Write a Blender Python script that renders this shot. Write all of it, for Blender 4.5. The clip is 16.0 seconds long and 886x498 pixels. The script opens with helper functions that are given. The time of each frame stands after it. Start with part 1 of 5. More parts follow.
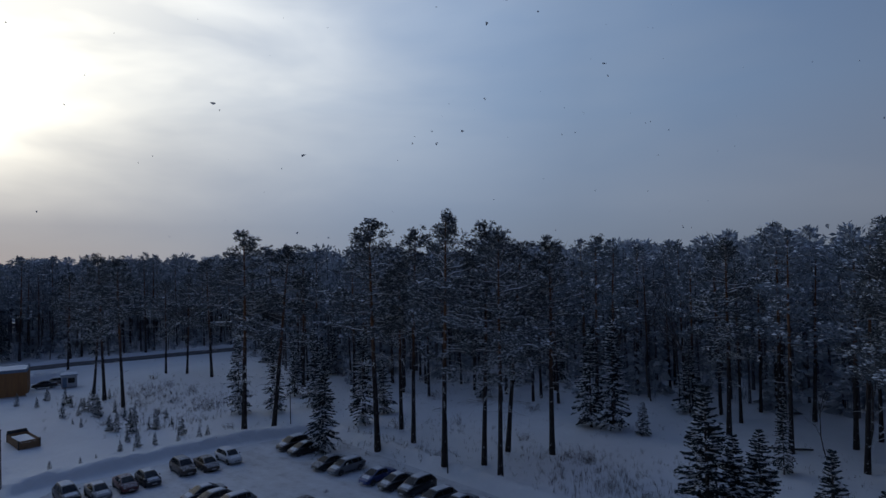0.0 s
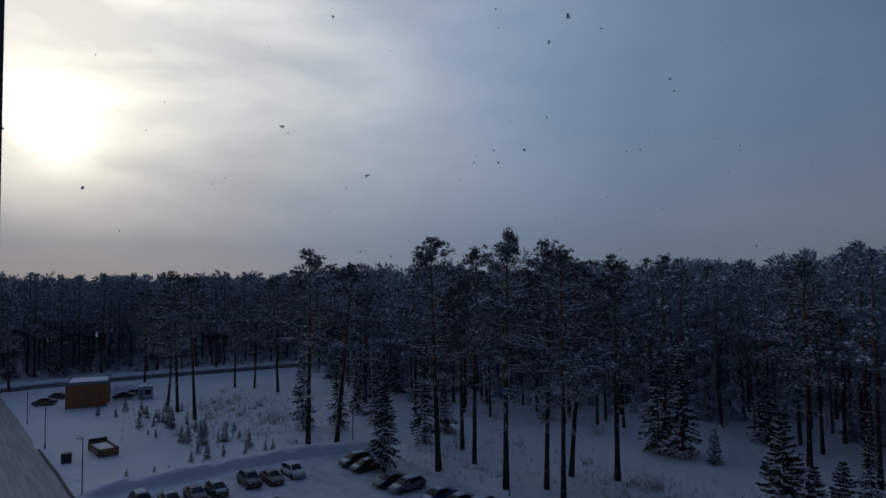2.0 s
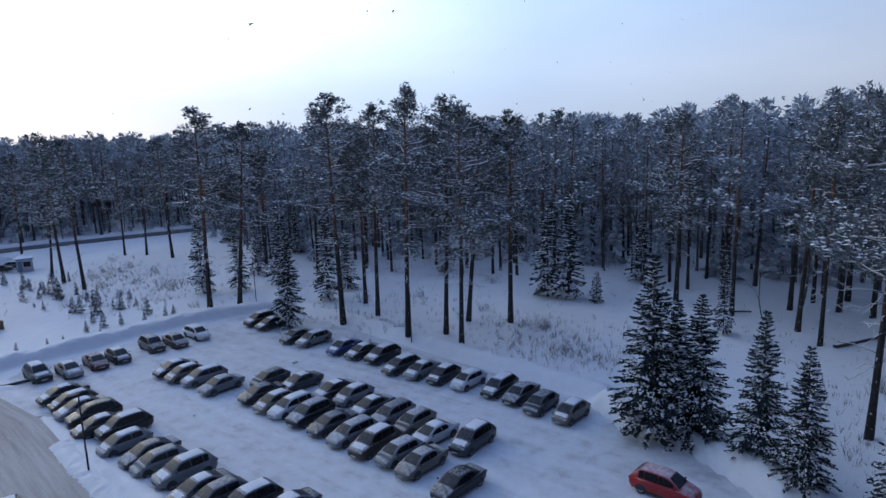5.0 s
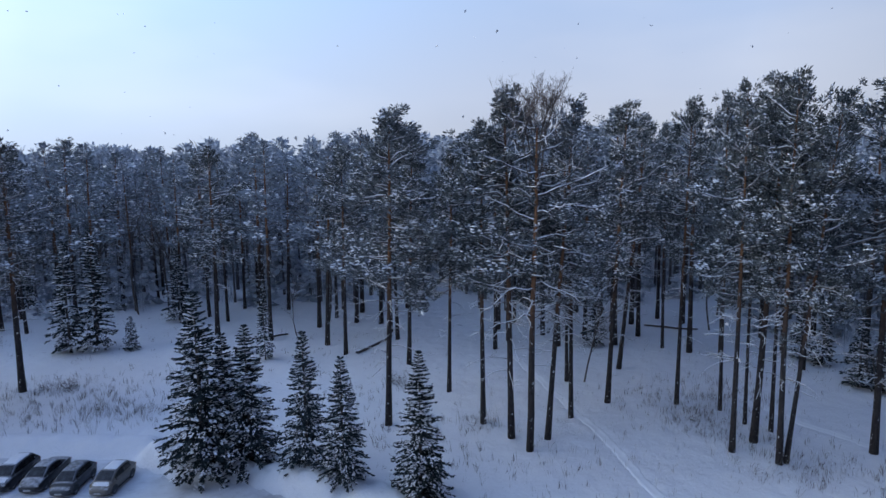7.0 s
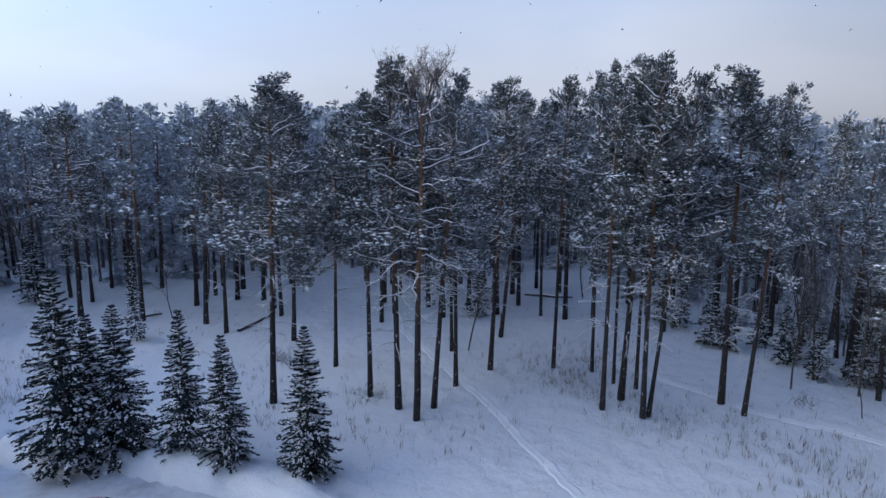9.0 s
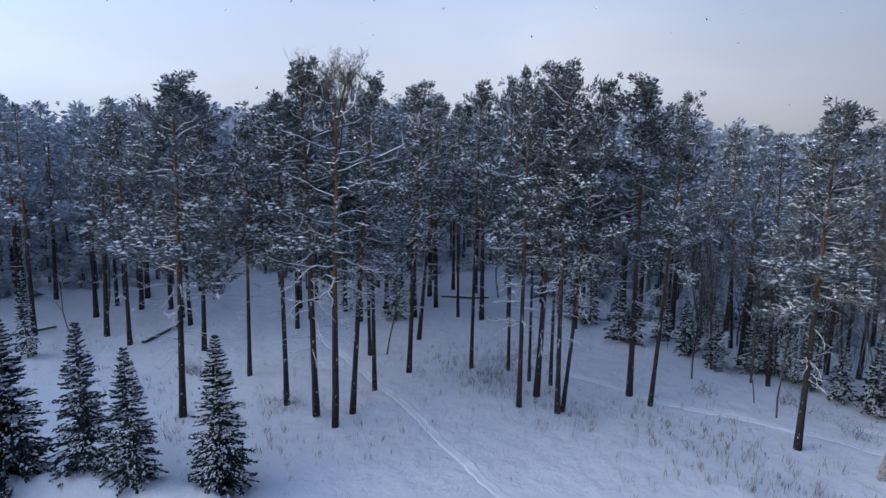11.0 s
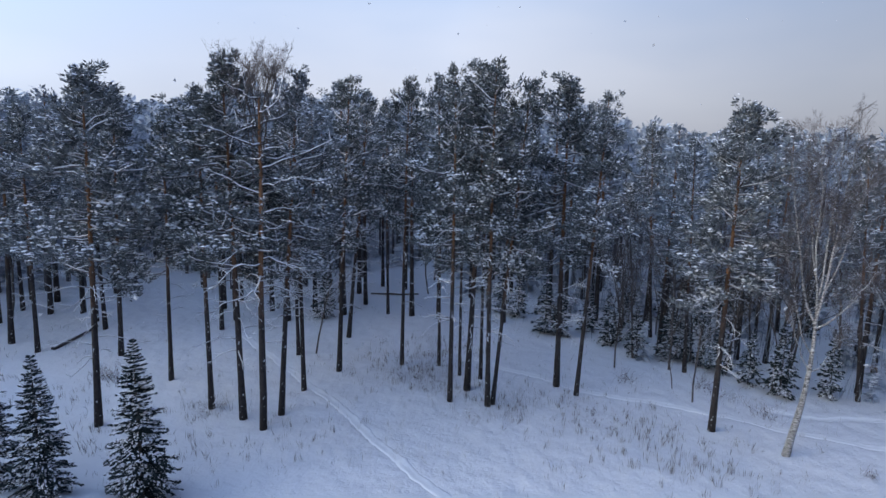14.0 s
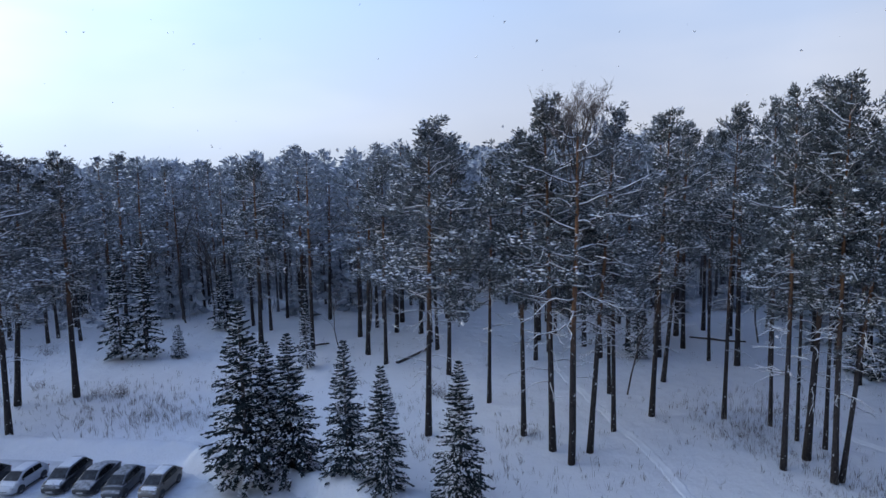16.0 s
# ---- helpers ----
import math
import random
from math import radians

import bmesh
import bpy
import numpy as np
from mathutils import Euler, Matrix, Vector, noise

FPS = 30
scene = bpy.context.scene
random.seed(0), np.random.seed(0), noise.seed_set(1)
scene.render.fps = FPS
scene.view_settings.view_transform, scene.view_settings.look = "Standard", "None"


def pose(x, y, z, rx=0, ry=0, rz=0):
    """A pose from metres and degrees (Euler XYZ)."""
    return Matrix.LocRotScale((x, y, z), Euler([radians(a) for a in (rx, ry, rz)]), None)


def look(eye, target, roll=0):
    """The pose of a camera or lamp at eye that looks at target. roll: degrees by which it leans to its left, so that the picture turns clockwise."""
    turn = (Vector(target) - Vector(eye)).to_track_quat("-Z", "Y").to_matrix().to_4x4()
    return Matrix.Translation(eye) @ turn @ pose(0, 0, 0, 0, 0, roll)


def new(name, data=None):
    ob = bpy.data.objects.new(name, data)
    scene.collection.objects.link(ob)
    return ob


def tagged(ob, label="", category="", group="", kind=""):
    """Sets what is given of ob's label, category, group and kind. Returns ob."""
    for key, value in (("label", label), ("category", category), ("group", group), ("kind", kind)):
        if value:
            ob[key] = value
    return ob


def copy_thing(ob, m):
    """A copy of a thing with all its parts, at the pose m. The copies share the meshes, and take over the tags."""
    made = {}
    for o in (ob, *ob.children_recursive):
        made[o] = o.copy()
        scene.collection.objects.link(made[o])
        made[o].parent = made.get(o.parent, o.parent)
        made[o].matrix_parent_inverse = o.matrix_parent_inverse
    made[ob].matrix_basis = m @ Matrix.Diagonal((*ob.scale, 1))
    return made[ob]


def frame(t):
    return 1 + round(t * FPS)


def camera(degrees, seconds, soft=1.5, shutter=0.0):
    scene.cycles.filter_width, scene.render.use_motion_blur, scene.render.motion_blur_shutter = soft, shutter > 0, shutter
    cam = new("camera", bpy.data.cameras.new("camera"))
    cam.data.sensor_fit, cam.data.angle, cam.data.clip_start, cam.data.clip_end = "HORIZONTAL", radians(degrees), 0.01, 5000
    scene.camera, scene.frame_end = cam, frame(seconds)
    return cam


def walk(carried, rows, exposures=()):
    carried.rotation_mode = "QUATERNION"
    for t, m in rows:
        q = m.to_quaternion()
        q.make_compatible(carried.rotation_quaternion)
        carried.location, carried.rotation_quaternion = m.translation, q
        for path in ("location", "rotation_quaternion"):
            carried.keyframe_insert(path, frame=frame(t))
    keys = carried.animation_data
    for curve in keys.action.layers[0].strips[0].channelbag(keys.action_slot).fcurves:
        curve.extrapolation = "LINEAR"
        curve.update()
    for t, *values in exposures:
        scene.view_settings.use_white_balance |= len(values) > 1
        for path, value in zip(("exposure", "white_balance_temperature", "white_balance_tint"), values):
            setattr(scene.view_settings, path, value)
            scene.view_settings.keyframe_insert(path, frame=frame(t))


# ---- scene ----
# ---- camera and walk ----
H = 24.0                      # height of the window over the lot
cam = camera(70.3, 16.0)
TURNS = [  # seconds, yaw, pitch, roll
    (0.0, -0.71, 1.16, 1.26),
    (0.5, -0.30, 3.90, 0.87),
    (1.0, 3.62, 5.03, 1.09),
    (1.5, 7.97, 5.90, -0.15),
    (2.0, 4.88, 2.98, 0.90),
    (2.5, 2.64, 2.54, 1.16),
    (3.0, 1.27, -2.53, 3.43),
    (3.5, -1.38, -9.22, 2.37),
    (3.7, -1.86, -10.76, 2.10),
    (5.8, -11.15, -9.32, 1.60),
    (6.0, -15.97, -9.18, 0.74),
    (6.2, -23.86, -9.59, -0.28),
    (6.5, -34.97, -8.93, -0.17),
    (7.0, -45.15, -7.96, 0.65),
    (7.5, -47.86, -7.94, -0.42),
    (8.0, -48.57, -8.41, -0.67),
    (8.5, -53.17, -9.25, -1.97),
    (8.7, -54.18, -9.86, -1.23),
    (10.8, -61.88, -9.96, -0.94),
    (11.0, -63.08, -10.03, -0.94),
    (11.5, -65.71, -10.25, -0.95),
    (12.0, -68.81, -9.83, -0.97),
    (12.5, -71.16, -9.95, -0.92),
    (13.0, -72.68, -9.92, -1.20),
    (13.5, -73.32, -10.31, -1.04),
    (14.0, -69.53, -10.23, -1.37),
    (14.5, -64.43, -10.65, -1.30),
    (15.0, -60.09, -10.46, -0.88),
    (15.5, -51.52, -8.74, 0.28),
    (16.0, -41.57, -6.98, 1.17),
]
EXPOSURES = [  # seconds, stops, kelvin, tint
    (0.0, -1.53, 6250, 10), (0.5, -1.54, 6250, 10), (1.0, -1.93, 6250, 10), (1.5, -2.13, 6250, 10), (2.0, -1.93, 6250, 10), (2.5, -1.83, 6250, 10),
    (3.0, -1.48, 6250, 10), (3.5, -0.63, 6400, 10), (3.7, -0.38, 6400, 10), (5.8, 0.04, 6400, 10), (6.0, 0.04, 6400, 10), (6.5, 0.08, 6400, 10),
    (7.0, 0.27, 6450, 10), (8.5, 0.35, 6700, 10), (11.0, 0.43, 6700, 10), (13.5, 0.51, 6700, 10), (15.0, 0.48, 6700, 10), (16.0, 0.39, 6700, 10)]
walk(cam, [(t, pose(0, 0, H, 90 + p, r, y)) for t, y, p, r in TURNS], EXPOSURES)

# ---- sky and sun ----
SUN_AZ, SUN_EL = -36.7, 12.2  # degrees, clockwise from +y
SUN_DIR = Vector((math.sin(radians(SUN_AZ)) * math.cos(radians(SUN_EL)), math.cos(radians(SUN_AZ)) * math.cos(radians(SUN_EL)), math.sin(radians(SUN_EL))))


class Nodes:
    """Short hand for node trees."""

    def __init__(self, tree):
        self.tree = tree
        tree.nodes.clear()

    def add(self, kind, inputs=None, **props):
        n = self.tree.nodes.new(kind)
        if "operation" in props:
            n.operation = props["operation"]
        if "use_clamp" in props:
            n.use_clamp = props["use_clamp"]
        if "data_type" in props:
            n.data_type, n.blend_type = props["data_type"], props["blend_type"]
        if "clamp" in props:
            n.clamp = props["clamp"]
        if "sky_type" in props:
            n.sky_type, n.sun_disc = props["sky_type"], props["sun_disc"]
            n.sun_elevation, n.sun_rotation = props["sun_elevation"], props["sun_rotation"]
        for k, v in (inputs or {}).items():
            if isinstance(v, bpy.types.NodeSocket):
                self.tree.links.new(v, n.inputs[k])
            else:
                n.inputs[k].default_value = v
        return n

    def math(self, op, a, b=0.0, c=0.0, clamp=False):
        return self.add("ShaderNodeMath", {0: a, 1: b, 2: c}, operation=op, use_clamp=clamp).outputs[0]

    def mix(self, fac, a, b, blend="MIX"):
        n = self.add("ShaderNodeMix", {0: fac, 6: a, 7: b}, data_type="RGBA", blend_type=blend)
        return n.outputs[2]

    def noise(self, scale, detail=3.0, rough=0.55, vector=None, distortion=0.0):
        ins = {"Scale": scale, "Detail": detail, "Roughness": rough, "Distortion": distortion}
        if vector is not None:
            ins["Vector"] = vector
        return self.add("ShaderNodeTexNoise", ins).outputs["Fac"]

    def ramp(self, fac, stops):
        n = self.add("ShaderNodeValToRGB", {0: fac})
        e = n.color_ramp.elements
        while len(e) < len(stops):
            e.new(0.5)
        for el, (p, c) in zip(e, stops):
            el.position, el.color = p, c if len(c) == 4 else (*c, 1)
        return n.outputs[0]

    def range(self, v, a, b, c=0.0, d=1.0):
        return self.add("ShaderNodeMapRange", {0: v, 1: a, 2: b, 3: c, 4: d}, clamp=True).outputs[0]


def build_world():
    world = bpy.data.worlds.new("winter_sky")
    scene.world = world
    world.use_nodes = True
    n = Nodes(world.node_tree)
    coord = n.add("ShaderNodeTexCoord").outputs["Generated"]
    sky = n.add("ShaderNodeTexSky", sky_type="NISHITA", sun_disc=False, sun_elevation=radians(SUN_EL), sun_rotation=radians(SUN_AZ)).outputs[0]
    z = n.add("ShaderNodeSeparateXYZ", {0: coord}).outputs[2]
    flat = n.add("ShaderNodeMapping", {0: coord, 3: (1.0, 1.0, 3.2)}).outputs[0]
    dot = n.add("ShaderNodeVectorMath", {0: coord, 1: SUN_DIR}, operation="DOT_PRODUCT").outputs["Value"]
    # thin cloud deck: mauve grey by the horizon, bluer above
    deck = n.ramp(n.range(z, -0.02, 0.70), [(0.0, (0.38, 0.41, 0.49)), (0.16, (0.43, 0.49, 0.63)), (0.36, (0.36, 0.475, 0.70)), (0.60, (0.26, 0.37, 0.63)), (0.78, (0.155, 0.25, 0.53)), (1.0, (0.10, 0.18, 0.46))])
    cloud = n.noise(2.1, 3.0, 0.5, flat, 0.15)
    deck = n.mix(n.range(cloud, 0.42, 0.68, 0.0, 0.30), deck, (0.62, 0.65, 0.74, 1))
    deck = n.mix(1.0, deck, n.ramp(n.range(dot, -1.0, 0.0), [(0.05, (0.40, 0.40, 0.41)), (0.75, (1, 1, 1))]), "MULTIPLY")
    # glow of the low sun through the cloud, in soft banks
    d1 = n.math("MAXIMUM", dot, 0.0)
    wide = n.math("MULTIPLY", n.math("POWER", d1, 7.0), 1.9)
    mid = n.math("MULTIPLY", n.math("POWER", d1, 40.0), 1.2)
    core = n.math("MULTIPLY", n.math("ADD", n.math("POWER", d1, 1600.0), n.math("MULTIPLY", n.math("POWER", d1, 260.0), 0.30)), 3.6)
    bank = n.range(n.noise(3.0, 4.0, 0.5, flat, 0.25), 0.36, 0.64, 0.68, 1.18)
    low = n.range(z, 0.06, 0.38, 0.10, 1.30)
    glow = n.math("ADD", n.math("MULTIPLY", n.math("ADD", wide, mid), n.math("MULTIPLY", bank, low)), n.math("MULTIPLY", core, bank))
    warm = n.mix(1.0, (1.0, 0.90, 0.66, 1), n.add("ShaderNodeCombineColor", {0: glow, 1: glow, 2: glow}).outputs[0], "MULTIPLY")
    veil = n.math("MULTIPLY", n.math("POWER", d1, 1.5), n.math("MULTIPLY", n.range(z, 0.0, 0.36, 0.34, 0.70), n.math("SUBTRACT", 1.0, n.math("POWER", d1, 5.5))))
    total = n.mix(1.0, deck, warm, "ADD")
    total = n.mix(1.0, total, n.mix(1.0, (0.45, 0.88, 1.45, 1), n.add("ShaderNodeCombineColor", {0: veil, 1: veil, 2: veil}).outputs[0], "MULTIPLY"), "ADD")
    lift = n.range(dot, 0.66, 0.95, 1.0, 1.27)
    total = n.mix(1.0, total, n.add("ShaderNodeCombineColor", {0: lift, 1: lift, 2: lift}).outputs[0], "MULTIPLY")
    total = n.mix(1.0, total, n.mix(1.0, sky, (0.005, 0.005, 0.006, 1), "MULTIPLY"), "ADD")
    bg = n.add("ShaderNodeBackground", {0: total, 1: 1.0}).outputs[0]
    n.add("ShaderNodeOutputWorld", {0: bg})


build_world()
sun = new("sun", bpy.data.lights.new("sun", "SUN"))
sun.data.energy, sun.data.angle, sun.data.color = 0.3, radians(12), (1.0, 0.86, 0.66)
sun.matrix_world = look(SUN_DIR * 100, (0, 0, 0))


# ---- materials ----
def material(name, rough=0.8, metal=0.0, spec=0.3):
    m = bpy.data.materials.new(name)
    m.use_nodes = True
    n = Nodes(m.node_tree)
    b = n.add("ShaderNodeBsdfPrincipled", {"Roughness": rough, "Metallic": metal, "Specular IOR Level": spec})
    n.add("ShaderNodeOutputMaterial", {0: b.outputs[0]})
    return m, n, b


def link(n, a, node, socket):
    n.tree.links.new(a, node.inputs[socket])


def bump(n, b, height, strength, distance):
    link(n, n.add("ShaderNodeBump", {"Strength": strength, "Distance": distance, "Height": height}).outputs[0], b, "Normal")


def obj(n):
    return n.add("ShaderNodeTexCoord").outputs["Object"]


def snow_material(name, tone=(0.80, 0.82, 0.85), dirty=(0.62, 0.63, 0.65), amount=0.5, fine=6.0, depth=0.05):
    m, n, b = material(name, 0.75, 0, 0.25)
    o = obj(n)
    big, small = n.noise(0.12, 4, 0.6, o), n.noise(fine, 5, 0.65, o)
    fac = n.math("MULTIPLY", n.range(n.math("ADD", n.math("MULTIPLY", big, 0.7), n.math("MULTIPLY", small, 0.3)), 0.4, 0.68), amount)
    link(n, n.mix(fac, (*tone, 1), (*dirty, 1)), b, "Base Color")
    bump(n, b, n.math("ADD", small, n.math("MULTIPLY", n.noise(0.9, 5, 0.65, o), 2.2)), 0.9, depth)
    return m


def plain(name, colour, other=None, rough=0.7, metal=0.0, scale=8.0, spec=0.3, rel=0.01, grain=(1, 1, 1), by_object=0.0):
    """Colour with a second tone at two scales and fine relief; grain stretches it."""
    m, n, b = material(name, rough, metal, spec)
    o = n.add("ShaderNodeMapping", {0: obj(n), 3: grain}).outputs[0]
    f = n.math("ADD", n.math("MULTIPLY", n.noise(scale, 4, 0.6, o), 0.65), n.math("MULTIPLY", n.noise(scale * 0.15, 3, 0.5, o), 0.35))
    other = other or tuple(c * 0.7 for c in colour)
    col = n.mix(n.range(f, 0.38, 0.62), (*colour, 1), (*other, 1))
    if by_object:
        r = n.add("ShaderNodeObjectInfo").outputs["Random"]
        col = n.add("ShaderNodeHueSaturation", {"Value": n.range(r, 0, 1, 1 - by_object, 1 + by_object), "Color": col}).outputs[0]
    link(n, col, b, "Base Color")
    if rel:
        bump(n, b, f, 0.6, rel)
    return m


def foliage(name, dark, light):
    m, n, b = material(name, 0.75, 0, 0.15)
    r = n.add("ShaderNodeNewGeometry").outputs["Random Per Island"]
    col = n.ramp(r, [(0.0, dark), (0.75, light), (1.0, tuple(0.5 * (a + c) + 0.012 for a, c in zip(dark, light)))])
    t = n.add("ShaderNodeObjectInfo").outputs["Random"]
    col = n.add("ShaderNodeHueSaturation", {"Hue": n.range(t, 0, 1, 0.485, 0.515), "Value": n.range(t, 0, 1, 0.75, 1.25), "Color": col}).outputs[0]
    link(n, col, b, "Base Color")
    return m


def pine_bark_material():
    m, n, b = material("pine_bark", 0.9, 0, 0.15)
    o = obj(n)
    z = n.add("ShaderNodeSeparateXYZ", {0: o}).outputs[2]
    wob = n.math("ADD", z, n.math("MULTIPLY", n.noise(0.7, 3, 0.6, o), 6.0))
    plates = n.noise(9.0, 5, 0.7, n.add("ShaderNodeMapping", {0: o, 3: (1, 1, 0.3)}).outputs[0])
    low = n.mix(n.range(plates, 0.4, 0.65), (0.058, 0.050, 0.048, 1), (0.024, 0.021, 0.021, 1))
    top = n.mix(n.range(plates, 0.4, 0.65), (0.24, 0.125, 0.065, 1), (0.12, 0.066, 0.042, 1))
    flecks = n.noise(4.5, 2, 0.5, n.add("ShaderNodeMapping", {0: o, 3: (1, 1, 0.7)}).outputs[0])
    link(n, n.mix(n.range(flecks, 0.66, 0.70, 0.0, 0.75), n.mix(n.range(wob, 10.5, 16.0), low, top), (0.72, 0.74, 0.78, 1)), b, "Base Color")
    bump(n, b, plates, 0.8, 0.03)
    return m


def birch_bark_material():
    m, n, b = material("birch_bark", 0.7, 0, 0.2)
    o = obj(n)
    marks = n.noise(5.0, 4, 0.7, n.add("ShaderNodeMapping", {0: o, 3: (1, 1, 3.5)}).outputs[0])
    link(n, n.ramp(marks, [(0.41, (0.05, 0.045, 0.045)), (0.51, (0.32, 0.31, 0.30)), (0.62, (0.62, 0.61, 0.60))]), b, "Base Color")
    bump(n, b, marks, 0.5, 0.01)
    return m


def paint(name, colour, rough=0.3):
    """Car paint: road salt low down, dry snow dust lying on what faces up."""
    m, n, b = material(name, rough, 0.0, 0.5)
    o = obj(n)
    z = n.add("ShaderNodeSeparateXYZ", {0: o}).outputs[2]
    up = n.add("ShaderNodeSeparateXYZ", {0: n.add("ShaderNodeNewGeometry").outputs["Normal"]}).outputs[2]
    own = n.add("ShaderNodeObjectInfo").outputs["Random"]
    f = n.noise(3.5, 5, 0.65, o)
    dust = n.math("MULTIPLY", n.range(up, 0.62, 0.97), n.math("ADD", n.range(f, 0.35, 0.65, 0.08, 0.62), n.range(own, 0, 1, -0.25, 0.25)))
    salt = n.math("ADD", n.range(f, 0.5, 0.8, 0.0, 0.07), n.range(z, 0.50, 0.2, 0.0, 0.16))
    col = n.mix(salt, (*colour, 1), (0.24, 0.25, 0.27, 1))
    link(n, n.mix(dust, col, (0.66, 0.69, 0.74, 1)), b, "Base Color")
    link(n, n.range(n.math("ADD", salt, dust), 0.0, 0.6, rough, 0.85), b, "Roughness")
    return m


def road_material(name):
    """Packed snow with brown grit, wheel tracks running along the strip's u axis."""
    m, n, b = material(name, 0.8, 0, 0.25)
    uv = n.add("ShaderNodeUVMap").outputs[0]
    long = n.add("ShaderNodeMapping", {0: uv, 3: (0.05, 1.1, 1)}).outputs[0]
    tracks = n.noise(1.6, 5, 0.6, long, 0.3)
    grit = n.noise(3.0, 5, 0.7, obj(n))
    f = n.math("ADD", n.math("MULTIPLY", tracks, 0.75), n.math("MULTIPLY", grit, 0.25))
    link(n, n.ramp(f, [(0.36, (0.29, 0.275, 0.26)), (0.48, (0.36, 0.345, 0.33)), (0.62, (0.45, 0.445, 0.44))]), b, "Base Color")
    bump(n, b, f, 0.6, 0.08)
    return m


SNOW = snow_material("snow", (0.74, 0.76, 0.79), (0.64, 0.66, 0.69), 0.6, 1.4, 0.09)
TRODDEN = snow_material("trodden_snow", (0.82, 0.84, 0.86), (0.76, 0.78, 0.81), 0.5, 3.0, 0.03)
LOT, _n, _b = material("packed_snow", 0.75, 0, 0.25)
_o = obj(_n)
_v = _n.add("ShaderNodeMapping", {0: _o, 2: (0, 0, radians(44))}).outputs[0]
_t = _n.noise(1.0, 5, 0.65, _n.add("ShaderNodeMapping", {0: _v, 3: (0.05, 0.40, 1)}).outputs[0], 0.8)
_g = _n.noise(0.6, 7, 0.7, _o)
_f = _n.math("ADD", _n.math("MULTIPLY", _t, 0.45), _n.math("MULTIPLY", _g, 0.55))
link(_n, _n.ramp(_f, [(0.36, (0.41, 0.425, 0.455)), (0.47, (0.565, 0.59, 0.63)), (0.64, (0.68, 0.715, 0.765))]), _b, "Base Color")
bump(_n, _b, _f, 0.7, 0.10)
ROOF_SNOW = snow_material("dusty_snow", (0.78, 0.80, 0.83), (0.55, 0.57, 0.60), 0.8, 4.0, 0.02)
CAP = snow_material("fresh_snow", (0.84, 0.86, 0.89), (0.76, 0.78, 0.81), 0.4, 9.0, 0.03)
ROAD = road_material("gritted_road")
BARK = pine_bark_material()
BROWN_TWIG = plain("brown_twig", (0.150, 0.130, 0.128), (0.085, 0.072, 0.070), 0.9, scale=3, rel=0)
GREYBARK = plain("grey_bark", (0.13, 0.115, 0.105), (0.05, 0.043, 0.04), 0.9, scale=7, grain=(1, 1, 0.3), rel=0.02)
BIRCH = birch_bark_material()
# far trunks: frosted bark, lightened further as painted haze
HAZED_BARK = plain("haze_paled_bark", (0.15, 0.145, 0.155), (0.055, 0.050, 0.052), 0.9, scale=4, grain=(1, 1, 0.3), rel=0.02)
TWIG = plain("frosted_twig", (0.24, 0.23, 0.23), (0.085, 0.068, 0.06), 0.9, scale=2.5, rel=0)
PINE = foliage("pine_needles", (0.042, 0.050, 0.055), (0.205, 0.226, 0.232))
# paler, bluer copy of PINE: haze of the middle distance painted in
MID_HAZED = foliage("half_hazed_pine_needles", (0.125, 0.150, 0.178), (0.35, 0.395, 0.44))
# far needles and young spruces: pale and bluish, aerial haze put into the colour
HAZED = foliage("haze_paled_needles", (0.19, 0.225, 0.26), (0.46, 0.51, 0.555))
SPRUCE = foliage("spruce_needles", (0.014, 0.023, 0.026), (0.052, 0.070, 0.074))
# frosted thicket, paled further in colour to stand in for haze
HAZED_THICKET = foliage("haze_paled_thicket", (0.15, 0.175, 0.205), (0.38, 0.425, 0.475))
GRASS = foliage("dry_grass", (0.10, 0.092, 0.085), (0.22, 0.205, 0.185))
GLASS = plain("car_glass", (0.006, 0.007, 0.009), (0.012, 0.013, 0.015), 0.18, spec=0.35, rel=0)
FROST_GLASS = plain("frosted_glass", (0.012, 0.014, 0.018), (0.060, 0.068, 0.082), 0.35, scale=2.5, spec=0.2, rel=0)
RUBBER = plain("rubber", (0.025, 0.025, 0.027), (0.09, 0.09, 0.09), 0.9, rel=0)
RIM = plain("wheel_rim", (0.32, 0.33, 0.34), (0.14, 0.14, 0.14), 0.4, 0.7, rel=0)
LAMP_GLASS = plain("lamp_glass", (0.55, 0.56, 0.58), (0.35, 0.36, 0.38), 0.2, spec=0.5, rel=0)
TAIL = plain("tail_lamp", (0.22, 0.02, 0.02), (0.12, 0.015, 0.015), 0.3, rel=0)
PLATE = plain("plate_white", (0.6, 0.6, 0.6), (0.4, 0.4, 0.4), 0.5, rel=0)
KERB = plain("wet_kerb", (0.10, 0.10, 0.11), (0.06, 0.06, 0.065), 0.7, scale=3)
STEEL = plain("dark_steel", (0.05, 0.052, 0.056), (0.03, 0.03, 0.032), 0.5, 0.6, rel=0)
CLADDING = plain("ochre_cladding", (0.30, 0.15, 0.06), (0.23, 0.115, 0.05), 0.7, scale=3, grain=(1, 1, 0.1))
GREY_PANEL = plain("grey_panel", (0.42, 0.45, 0.49), (0.34, 0.36, 0.40), 0.6, scale=2)
BLUE_TRIM = plain("blue_trim", (0.16, 0.22, 0.31), (0.12, 0.17, 0.25), 0.6, scale=2)
PLANK = plain("raw_plank", (0.25, 0.155, 0.085), (0.15, 0.095, 0.055), 0.8, scale=4, grain=(0.2, 2, 2))
BIN = plain("dark_plastic", (0.03, 0.034, 0.038), (0.05, 0.055, 0.06), 0.6, rel=0)
RENDER_WALL = plain("wall_render", (0.37, 0.38, 0.40), (0.31, 0.32, 0.34), 0.85, scale=2)
